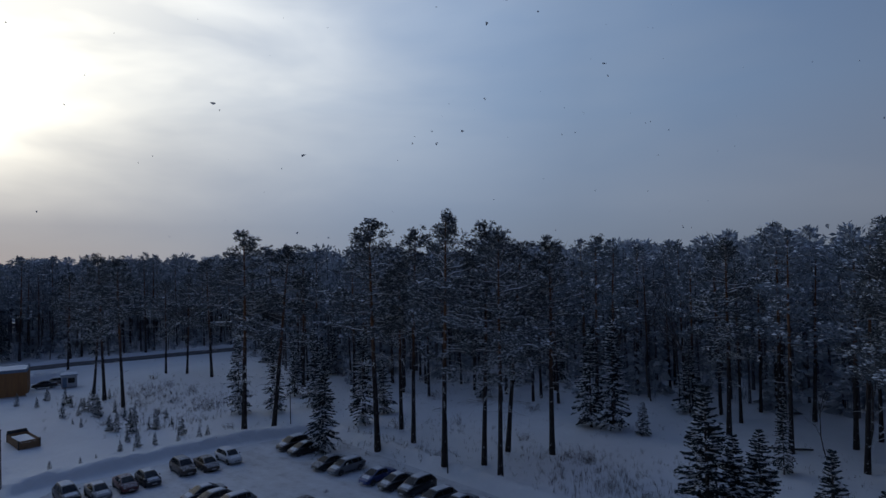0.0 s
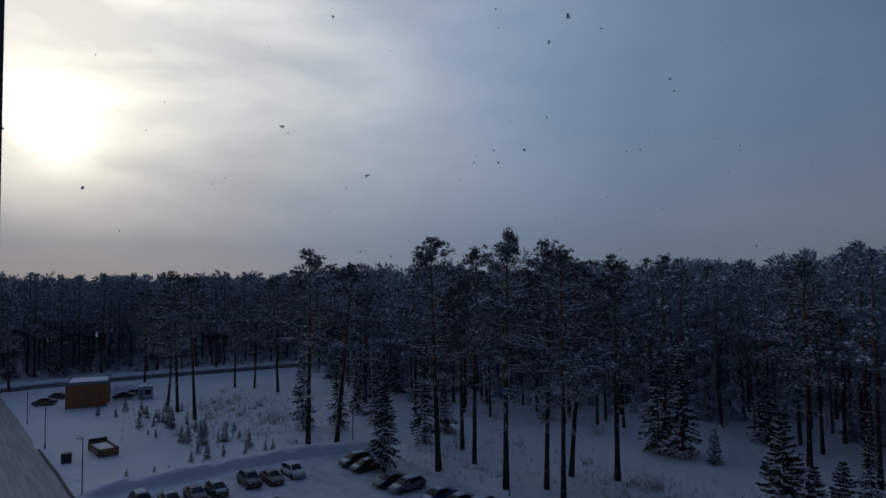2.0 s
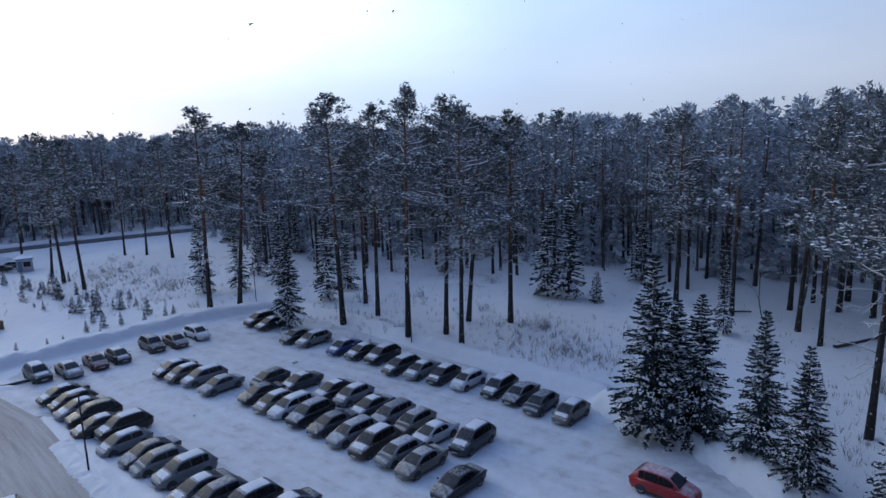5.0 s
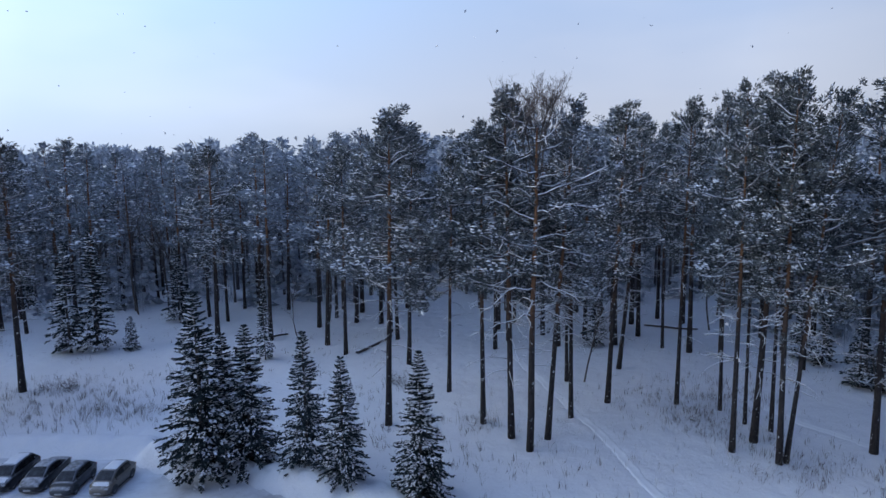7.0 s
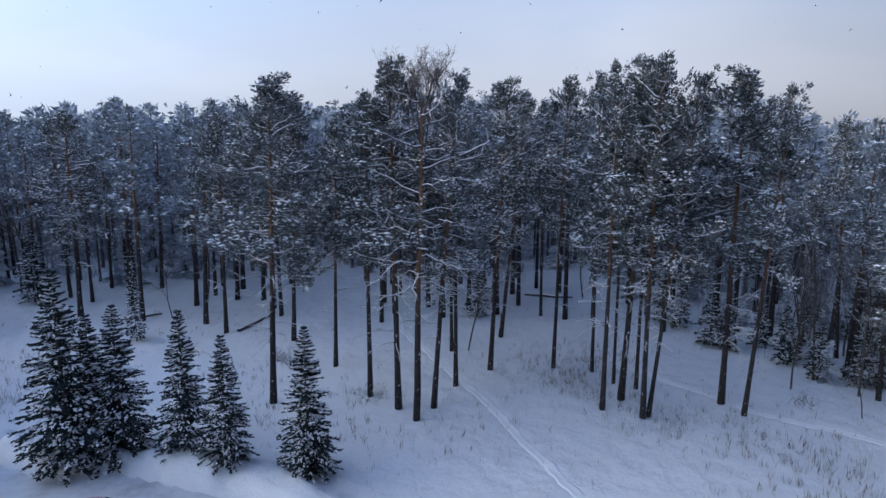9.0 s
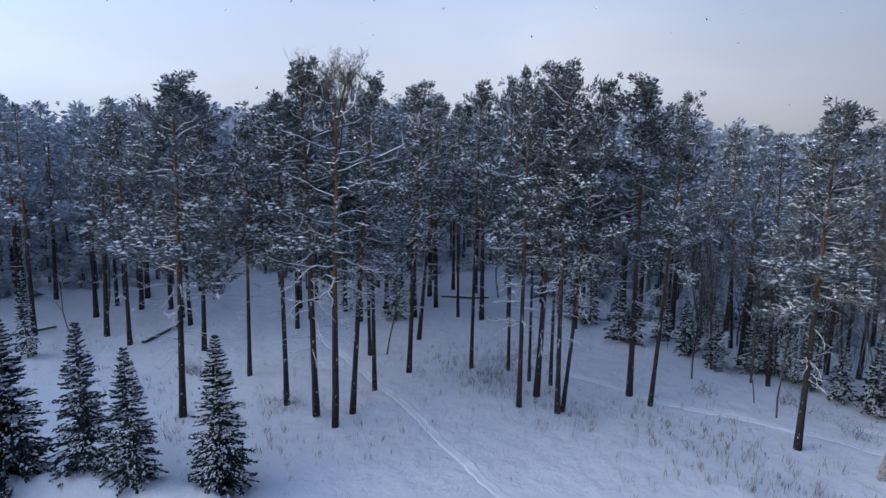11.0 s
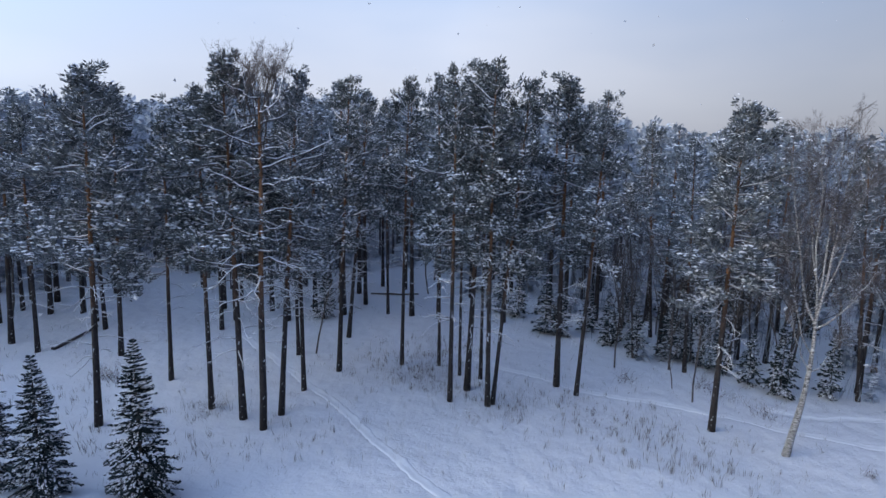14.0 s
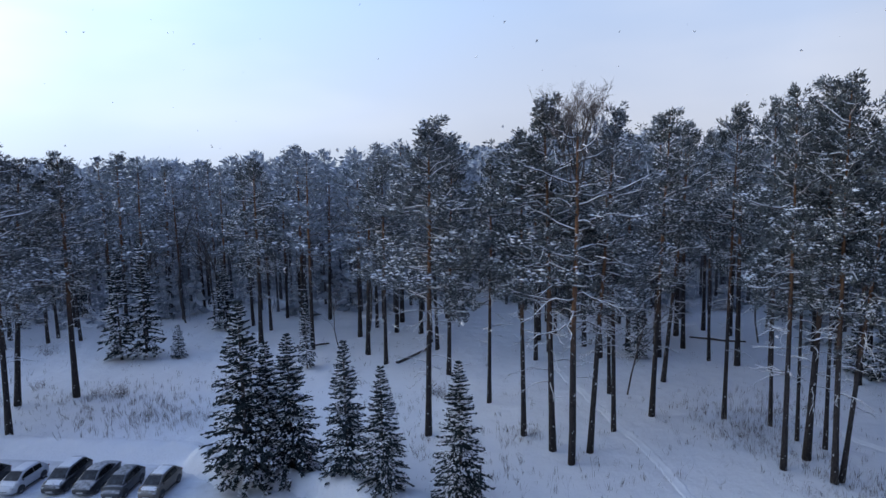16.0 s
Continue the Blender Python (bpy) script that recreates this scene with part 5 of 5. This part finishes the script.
ROW_C = [
    (-24.5, 66.0, 'sedan', 'black'),
    (-22.9, 64.2, 'hatch', 'beige'),
    (-20.6, 63.0, 'wagon', 'silver'),
    (-18.2, 60.5, 'sedan', 'silver'),
]
ROW_D = [
    (-13.6, 61.3, 'hatch', 'grey'),
    (-10.3, 60.0, 'sedan', 'grey'),
    (-6.8, 57.4, 'sedan', 'black'),
    (-4.9, 55.9, 'hatch', 'silver'),
    (-3.1, 53.1, 'sedan', 'grey'),
    (-1.3, 51.2, 'wagon', 'silver'),
    (0.6, 49.5, 'hatch', 'beige'),
    (2.1, 47.1, 'sedan', 'white'),
    (5.0, 45.7, 'suv', 'grey'),
]
ROW_E = [
    (-13.7, 57.7, 'sedan', 'black'),
    (-12.0, 55.4, 'hatch', 'beige'),
    (-10.3, 54.2, 'wagon', 'white'),
    (-8.4, 52.3, 'suv', 'black'),
    (-6.3, 50.2, 'sedan', 'grey'),
    (-4.5, 48.2, 'wagon', 'silver'),
    (-2.7, 46.2, 'suv', 'brown'),
    (-0.7, 44.4, 'hatch', 'silver'),
    (0.9, 42.8, 'sedan', 'beige'),
    (3.3, 39.6, 'sedan', 'black'),
]
ROW_F = [
    (-19.1, 83.2, 'suv', 'brown'),
    (-17.2, 81.1, 'sedan', 'black'),
    (-13.0, 75.1, 'sedan', 'black'),
    (-10.8, 73.5, 'wagon', 'silver'),
    (-6.9, 70.0, 'sedan', 'blue'),
    (-4.6, 68.1, 'sedan', 'black'),
    (-2.4, 66.4, 'suv', 'black'),
    (-0.4, 62.9, 'wagon', 'grey'),
    (1.7, 61.3, 'sedan', 'silver'),
    (3.8, 59.6, 'hatch', 'black'),
    (6.1, 57.8, 'hatch', 'white'),
    (8.8, 55.8, 'wagon', 'black'),
    (10.5, 53.9, 'sedan', 'black'),
    (11.8, 51.5, 'hatch', 'grey'),
    (13.9, 49.4, 'hatch', 'beige'),
]
ROW_RED = [
    (16.9, 37.3, 'suv', 'red'),
]
ROW_HUT = [
    (-92.4, 122.3, 'sedan', 'black'),
    (-94.1, 128.3, 'sedan', 'grey'),
    (-79.7, 129.1, 'sedan', 'black'),
    (-79.4, 132.5, 'hatch', 'beige'),
]
ROW_ROAD = [
    (-26.2, 39.4, 'hatch', 'grey'),
]
turn_rng = random.Random(4)
for az, rows, group in ((226, ROW_A, "cars along the road"), (136, ROW_B, "cars against the snow bank"), (226, ROW_C, "cars in the middle rows"), (226, ROW_D, "cars in the middle rows"),
                        (226, ROW_E, "cars in the middle rows"), (226, ROW_F, "cars along the wood"), (133, ROW_RED, "car by the spruces"), (250, ROW_HUT, "cars by the hut"), (150, ROW_ROAD, "car by the road")):
    for x, y, kind, colour in rows:
        park(x, y, az + turn_rng.uniform(-3, 3), kind, colour, group, 0.0 if group != "cars by the hut" else 0.25, turn_rng.random() < (0.8 if rows is ROW_A else 0.5) and colour != "red")


# ---- lamp posts and thin posts ----
def lamp_post(x, y, h, az):
    ob = thing("lamp_post", "slim dark steel lamp post standing in snow", "lamp post", "lamp posts")
    part("pole", [tube([(0, 0, 0), (0, 0, h * 0.5), (0, 0, h)], [0.075, 0.06, 0.05], 10)], STEEL, ob)
    part("base", [tube([(0, 0, 0), (0, 0, 0.35)], [0.13, 0.12], 10)], STEEL, ob)
    part("head", [box(-0.1, 0.65, -0.11, 0.11, h - 0.02, h + 0.08, 0.03)], STEEL, ob)
    ob.matrix_basis = pose(x, y, float(ground_height(x, y)) - 0.03, 0, 0, 90 - az)
    return ob


LAMPS = [
    (-47.4, 69.0, 6.6),
    (-23.9, 45.3, 6.4),
    (-66.8, 88.7, 6.6),
    (-83.7, 106.6, 6.5),
]
STAKES = [
    (-21.7, 93.0, 4.9),
    (0.9, 71.3, 5.8),
]
for x, y, h in LAMPS:
    lamp_post(x, y, h, 226)
for x, y, h in STAKES:
    ob = thing("marker_post", "thin dark steel post at the wood's edge", "post", "marker posts")
    part("pole", [tube([(0, 0, 0), (0, 0, h)], [0.07, 0.055], 8)], STEEL, ob)
    part("pole_cap", [tube([(0, 0, h), (0, 0, h + 0.06)], [0.075, 0.05], 8)], STEEL, ob)
    ob.matrix_basis = pose(x, y, float(ground_height(x, y)) - 0.03)

# ---- hut, kiosk, crate, bin ----
def hut(x, y, az):
    """Flat-roofed ochre hut: upright boards, corner posts, parapet with snow."""
    ob = thing("hut", "flat-roofed ochre hut with upright cladding and snow on top", "hut")
    w, d, h = 7.3, 8.2, 5.0
    part("wall", [box(-w / 2, w / 2, -d / 2, d / 2, 0.25, h)], CLADDING, ob)
    part("plinth", [box(-w / 2 - 0.05, w / 2 + 0.05, -d / 2 - 0.05, d / 2 + 0.05, -0.1, 0.25)], GREY_PANEL, ob)
    for i in range(13):
        for s in (1, -1):
            bx = -w / 2 + 0.3 + i * (w - 0.6) / 12
            part("board", [box(bx - 0.24, bx + 0.24, s * (d / 2 + 0.004) - 0.02, s * (d / 2 + 0.004) + 0.02, 0.3, h - 0.35, 0.008)], CLADDING, ob)
            by = -d / 2 + 0.3 + i * (d - 0.6) / 12
            part("board", [box(s * (w / 2 + 0.004) - 0.02, s * (w / 2 + 0.004) + 0.02, by - 0.23, by + 0.23, 0.3, h - 0.35, 0.008)], CLADDING, ob)
    part("parapet", [box(-w / 2 - 0.06, w / 2 + 0.06, -d / 2 - 0.06, -d / 2 + 0.16, h - 0.3, h + 0.25, 0.02), box(-w / 2 - 0.06, w / 2 + 0.06, d / 2 - 0.16, d / 2 + 0.06, h - 0.3, h + 0.25, 0.02),
                     box(-w / 2 - 0.06, -w / 2 + 0.16, -d / 2 + 0.16, d / 2 - 0.16, h - 0.3, h + 0.25, 0.02), box(w / 2 - 0.16, w / 2 + 0.06, -d / 2 + 0.16, d / 2 - 0.16, h - 0.3, h + 0.25, 0.02)], BLUE_TRIM, ob)
    r = np.random.default_rng(3)
    part("snow", [snow_patch(((-w / 2 + 0.17, -d / 2 + 0.17, h), (w / 2 - 0.17, -d / 2 + 0.17, h), (w / 2 - 0.17, d / 2 - 0.17, h), (-w / 2 + 0.17, d / 2 - 0.17, h)), 0.3, r, 14, 14)], CAP, ob, "thick snow on the roof", True)
    ob.matrix_basis = pose(x, y, 0.1, 0, 0, -az)


def kiosk(x, y, az):
    ob = thing("kiosk", "small pale guard kiosk with a dark window", "kiosk")
    part("wall", [box(-1.4, 1.4, -1.2, 1.2, 0.1, 2.5, 0.03)], GREY_PANEL, ob)
    part("roof", [box(-1.6, 1.6, -1.4, 1.4, 2.5, 2.65, 0.03)], BLUE_TRIM, ob)
    part("snow", [snow_patch(((-1.55, -1.35, 2.65), (1.55, -1.35, 2.65), (1.55, 1.35, 2.65), (-1.55, 1.35, 2.65)), 0.25, np.random.default_rng(4))], CAP, ob, "snow on the roof", True)
    pane = part("window", [box(-0.2, 1.0, -1.235, -1.195, 1.0, 2.0, 0.01)], STEEL, ob)
    part("pane", [box(-0.13, 0.93, -1.245, -1.236, 1.07, 1.93)], GLASS, pane)
    part("door", [box(-1.15, -0.4, -1.225, -1.195, 0.15, 2.15, 0.01)], BLUE_TRIM, ob)
    ob.matrix_basis = pose(x, y, 0.2, 0, 0, -az)


def crate(x, y, az):
    """Open plank-sided trailer body, half full of snow."""
    ob = thing("plank_crate", "open plank-sided trailer body filled with snow", "crate")
    L, W = 5.6, 2.4
    for i in range(4):
        z = 0.25 + i * 0.26
        for s in (1, -1):
            part("plank", [box(-L / 2, L / 2, s * W / 2 - 0.03, s * W / 2 + 0.03, z, z + 0.24, 0.01)], PLANK, ob)
            part("plank", [box(s * L / 2 - 0.03, s * L / 2 + 0.03, -W / 2 + 0.04, W / 2 - 0.04, z, z + 0.24, 0.01)], PLANK, ob)
    for sx in (1, -1):
        for sy in (1, -1):
            part("corner_post", [box(sx * L / 2 - 0.06, sx * L / 2 + 0.06, sy * (W / 2 + 0.05) - 0.06, sy * (W / 2 + 0.05) + 0.06, 0, 1.4, 0.01)], STEEL, ob)
    part("bed", [box(-L / 2, L / 2, -W / 2, W / 2, 0.1, 0.24)], PLANK, ob)
    part("snow", [snow_patch(((-L / 2 + 0.04, -W / 2 + 0.04, 0.8), (L / 2 - 0.04, -W / 2 + 0.04, 0.8), (L / 2 - 0.04, W / 2 - 0.04, 0.8), (-L / 2 + 0.04, W / 2 - 0.04, 0.8)), 0.35, np.random.default_rng(5), 10, 8)], CAP, ob, "snow lying in the body", True)
    part("end_board", [box(-L / 2 - 0.30, -L / 2 - 0.08, -W / 2, W / 2, 0.1, 1.7, 0.03)], BIN, ob)
    ob.matrix_basis = pose(x, y, 0.15, 0, 0, -az)


def waste_bin(x, y):
    ob = thing("waste_bin", "dark plastic waste container with rounded corners", "bin")
    part("body", [box(-0.6, 0.6, -0.55, 0.55, 0.12, 1.45, 0.1)], BIN, ob)
    part("lid", [box(-0.66, 0.66, -0.6, 0.6, 1.46, 1.6, 0.06)], BIN, ob)
    for sx in (1, -1):
        part("wheel", [tube([(sx * 0.45, -0.06, 0.1), (sx * 0.45, 0.06, 0.1)], [0.1, 0.1], 10)], RUBBER, ob)
    ob.matrix_basis = pose(x, y, 0.15, 0, 0, 30)


hut(-83.2, 122.8, -29)
kiosk(-75.0, 129.5, -30)
crate(-56.8, 87.2, 43)
waste_bin(-58.2, 81.4)

# ---- young spruces of the nursery ----
NURSERY = [
    (-74.4, 112.5, 2.3),
    (-69.8, 110.8, 1.8),
    (-71.4, 116.3, 2.6),
    (-65.4, 111.6, 3.1),
    (-58.5, 103.5, 1.7),
    (-59.1, 106.3, 2.3),
    (-54.6, 102.0, 3.8),
    (-48.3, 93.4, 2.6),
    (-47.1, 93.2, 2.9),
    (-44.3, 91.8, 3.8),
    (-46.6, 97.7, 2.7),
    (-39.8, 84.1, 2.4),
    (-42.5, 86.9, 1.8),
    (-41.3, 82.5, 1.6),
    (-38.0, 85.1, 1.8),
    (-41.7, 93.9, 3.0),
    (-36.3, 89.9, 2.7),
    (-34.9, 85.1, 1.6),
    (-32.8, 87.0, 2.0),
    (-31.8, 87.4, 2.0),
    (-42.8, 76.0, 1.0),
    (-39.1, 81.4, 0.9),
    (-45.6, 74.6, 1.5),
    (-42.3, 78.6, 1.0),
    (-56.1, 97.7, 0.9),
    (-43.1, 100.7, 1.7),
    (-62.1, 114.5, 2.7),
]
for i, (x, y, h) in enumerate(NURSERY):
    plant(f"little{i % 3}", x, y, h, 10, (0, 0), i * 1.7, 1.25, float(ground_height(x, y)) - 0.03, "small young spruce planted in open snow", "young spruces")


young_rng = random.Random(12)
for i in range(15):
    u, off = young_rng.random(), young_rng.uniform(-5, 6)
    x, y = -65 + 21 * u + 0.75 * off, 114 - 22 * u + 0.66 * off
    plant(f"little{i % 3}", x, y, young_rng.uniform(1.2, 2.8), 10, (0, 0), i * 2.3, young_rng.uniform(0.9, 1.3), float(ground_height(x, y)) - 0.03, "small young spruce planted in open snow", "young spruces")


# ---- shrubs, dry grass, fallen trunks ----
def shrub(x, y, size, seed, label="leafless brown shrub with fine twigs in the snow"):
    """A few crooked stems that part into fine side twigs, with dabs of snow."""
    r = np.random.default_rng(seed)
    stems, dabs = [], []
    for i in range(24):
        az, out = r.uniform(0, 6.28), r.uniform(0.1, 1.0)
        d = unit(np.array([math.cos(az) * out, math.sin(az) * out, 1.0]))
        b = np.append(r.normal(0, size * 0.25, 2), 0)
        ln = size * r.uniform(0.4, 0.95)
        p = b + d * (ln * np.linspace(0, 1, 5))[:, None] + np.append(r.normal(0, 0.05 * size, (5, 2)), np.zeros((5, 1)), 1)
        p[:, 2] -= 0.16 * ln * out * np.linspace(0, 1, 5) ** 2
        stems.append(tube(p, np.array([0.015, 0.012, 0.010, 0.008, 0.004]) * (0.6 + size * 0.25), 3, False))
        for j in range(4):
            q = p[r.integers(1, 5)]
            t = q + unit(d + r.normal(0, 0.6, 3)) * (ln * r.uniform(0.15, 0.4) * np.linspace(0, 1, 3))[:, None]
            stems.append(tube(t, np.array([0.008, 0.006, 0.003]) * (0.6 + size * 0.25), 3, False))
        if i % 2:
            dabs.append(p[r.integers(2, 5)] + r.normal(0, 0.05, 3))
    ob = thing("shrub", label, "shrub")
    tagged(part("stem", stems, BROWN_TWIG, ob), kind="stuff")
    tagged(part("snow", [caps(np.array(dabs), 0.07 * size ** 0.5 * r.uniform(0.5, 1.4, len(dabs)), r)], CAP, ob), kind="stuff")
    ob.matrix_basis = pose(x, y, float(ground_height(x, y)) - 0.03)


def bramble(x, y, wide, high, seed):
    """A low thicket of arching canes spread over the snow."""
    r = np.random.default_rng(seed)
    canes, dabs = [], []
    for i in range(int(26 * wide)):
        b = np.append(r.normal(0, wide * 0.5, 2), 0)
        b[2] = float(ground_height(x + b[0], y + b[1])) - 0.03
        az, ln = r.uniform(0, 6.28), high * r.uniform(0.5, 1.2)
        s = np.linspace(0, 1, 4)
        p = b + np.array([math.cos(az), math.sin(az), 0]) * (ln * r.uniform(0.2, 0.9) * s ** 1.5)[:, None]
        p[:, 2] += ln * (s - 0.35 * s ** 2)
        canes.append(tube(p, [0.011, 0.010, 0.008, 0.004], 3, False))
        for j in range(2):
            q = p[r.integers(1, 4)]
            canes.append(tube(q + unit(r.normal(0, 1, 3) + np.array([0, 0, 0.6])) * (ln * 0.35 * np.linspace(0, 1, 2))[:, None], [0.007, 0.003], 3, False))
        if i % 3 == 0:
            dabs.append(p[2])
    ob = thing("bramble_thicket", "low brown thicket of arching canes dabbed with snow", "bramble")
    tagged(part("cane", canes, BROWN_TWIG, ob), kind="stuff")
    tagged(part("snow", [caps(np.array(dabs), r.uniform(0.04, 0.11, len(dabs)), r)], CAP, ob), kind="stuff")
    ob.matrix_basis = pose(x, y, 0)


BRAMBLES = [(55.5, 21.5, 2.6, 0.9), (53.6, 23.5, 2.0, 0.8), (52.6, 19.6, 1.8, 0.7), (50.6, 12.4, 2.2, 0.6), (48.6, 15.2, 1.6, 0.5), (54.2, 11.0, 1.8, 0.6), (52.0, 4.6, 2.4, 0.5), (60.5, 24.0, 2.4, 0.7), (40.6, 36.6, 1.6, 0.7), (62.0, -6.0, 2.0, 0.9)]
SHRUBS = [
    (-38.4, 105.5, 3.6),
    (-40.5, 106.8, 3.0),
    (-37.2, 107.4, 2.8),
    (-56.3, 123.1, 2.2),
    (-54.1, 128.1, 2.0),
    (-50.6, 102.0, 1.8),
    (-46.4, 111.3, 2.0),
    (-45.4, 102.9, 1.6),
    (-46.9, 121.0, 2.0),
    (-50.4, 107.8, 2.2),
    (-30.8, 93.3, 1.2),
    (-50.8, 96.8, 1.4),
    (-60.8, 135.6, 1.8),
    (-5.8, 90.5, 2.0),
    (-0.8, 111.1, 2.2),
    (11.1, 83.0, 1.6),
    (2.6, 92.2, 1.8),
    (14.8, 99.1, 2.5),
    (-52.9, 122.3, 2.0),
    (-53.0, 117.3, 2.2),
    (16.1, 75.7, 2.2),
    (17.6, 74.3, 1.6),
    (-56.5, 118.0, 2.0),
    (17.2, 74.0, 1.8),
    (42.2, 48.6, 2.4),
    (58.5, -8.9, 2.0),
    (-12.0, 66.9, 0.4),
    (50.6, -15.0, 1.0),
    (42.6, 50.0, 1.8),
    (-9.1, 73.9, 1.0),
    (62.2, 3.1, 2.0),
    (63.4, -3.9, 2.2),
]
GRASS_PATCHES = [
    (13.4, 67.6, 2.5, 60),
    (17.8, 64.2, 2.5, 90),
    (20.2, 61.6, 1.6, 60),
    (16.9, 74.2, 3.0, 60),
    (11.0, 77.4, 3.0, 40),
    (2.4, 87.5, 5.0, 60),
    (-3.0, 77.5, 4.0, 50),
    (-48.6, 111.8, 8.0, 220),
    (-57.0, 122.0, 6.0, 140),
    (-40.0, 98.0, 5.0, 120),
    (22.0, 68.0, 4.0, 90),
    (-11.7, 84.1, 3.0, 40),
    (37.5, 51.2, 3.0, 40),
    (56.1, 23.0, 2.6, 110),
    (64.4, 22.5, 3.0, 100),
    (58.4, 26.1, 3.0, 70),
    (52.3, 13.9, 2.5, 90),
    (53.4, 4.4, 3.0, 90),
    (49.1, 1.3, 2.5, 60),
    (47.8, -3.0, 2.5, 60),
    (40.6, 36.5, 1.5, 30),
    (32.7, 42.3, 3.0, 60),
    (43.9, 5.0, 2.5, 25),
    (42.1, 25.4, 2.5, 30),
    (45.0, -4.4, 2.5, 30),
    (34.9, 31.0, 2.0, 30),
]
LOGS = [(82.5, 41.7, 84.6, 34.9, 0.22, 0.35), (46.3, 61.6, 53.7, 63.7, 0.28, 0.3), (40.0, 77.4, 44.7, 75.1, 0.2, 0.3)]
for i, (x, y, s) in enumerate(SHRUBS):
    shrub(x, y, s, 300 + i)
for i, (x, y, wide, high) in enumerate(BRAMBLES):
    bramble(x, y, wide, high, 400 + i)
r = np.random.default_rng(77)
cs, ds, ls = [], [], []
for x, y, rad, count in GRASS_PATCHES:
    for i in range(count):
        px, py = x + r.normal(0, rad), y + r.normal(0, rad)
        k = r.integers(4, 9)
        base = np.column_stack([px + r.normal(0, 0.13, k), py + r.normal(0, 0.13, k), np.full(k, float(ground_height(px, py)) - 0.03)])
        cs.append(base)
        ds.append(unit(np.column_stack([r.normal(0, 0.22, (k, 2)), np.ones(k)])))
        ls.append(r.uniform(0.35, 1.05, k))
for i in range(1500):
    az, near = r.uniform(-24, 104), r.uniform() ** 0.7
    far_edge = float(np.interp(az, FRONT_AZ, FRONT_D)) + 8
    d0 = 34 + (far_edge - 34) * near
    px, py = math.sin(radians(az)) * d0, math.cos(radians(az)) * d0
    if inside(np.array([px]), np.array([py]), LOT_EDGE)[0] or near_line(np.array([px]), np.array([py]), LOT_EDGE + LOT_EDGE[:1])[0] < 2.5 or near_line(np.array([px]), np.array([py]), ROAD_LINE)[0] < 7:
        continue
    k = r.integers(2, 7)
    cs.append(np.column_stack([px + r.normal(0, 0.22, k), py + r.normal(0, 0.22, k), np.full(k, float(ground_height(px, py)) - 0.05)]))
    ds.append(unit(np.column_stack([r.normal(0, 0.3, (k, 2)), np.ones(k)])))
    ls.append(r.uniform(0.2, 0.75, k))
c, d, l = np.concatenate(cs), np.concatenate(ds), np.concatenate(ls)
tagged(part("dry_grass", [blades(c, d, l, 0.010 / l + 0.006, r)], GRASS), "sparse dry brown stalks standing out of the snow", "grass", kind="stuff")
for ax, ay, bx, by, rr, lift in LOGS:
    ob = thing("fallen_trunk", "fallen tree trunk with snow along its top", "log")
    a, b = np.array([ax, ay, lift]), np.array([bx, by, lift + 0.25])
    p = a + (b - a) * np.linspace(0, 1, 6)[:, None]
    p[1:-1, 2] += r.normal(0, 0.05, 4)
    part("trunk", [tube(p, np.linspace(rr, rr * 0.6, 6), 8)], GREYBARK, ob, smooth=True)
    part("snow", [tube(p + np.array([0, 0, rr * 0.65]), np.linspace(rr, rr * 0.6, 6) * 0.6, 6)], CAP, ob, smooth=True)


# ---- snow in the air ----
r = np.random.default_rng(8)
flakes = []
for i in range(460):
    az, el, d = radians(r.uniform(-45, 112)), radians(r.uniform(-24, 26)), r.uniform(2.5, 14.0)
    c = np.array([math.sin(az) * math.cos(el) * d, math.cos(az) * math.cos(el) * d, H + math.sin(el) * d])
    v = unit(r.normal(size=(7, 3))) * r.uniform(0.5, 1.0, (7, 1)) * r.uniform(0.006, 0.019) + c
    flakes.append((v, [(0, 1, 2), (2, 3, 4), (4, 5, 6), (0, 3, 6), (1, 4, 5)]))
tagged(part("falling_snow", flakes, CAP), "sparse loose snowflakes drifting in the air", "snowflakes", kind="stuff")
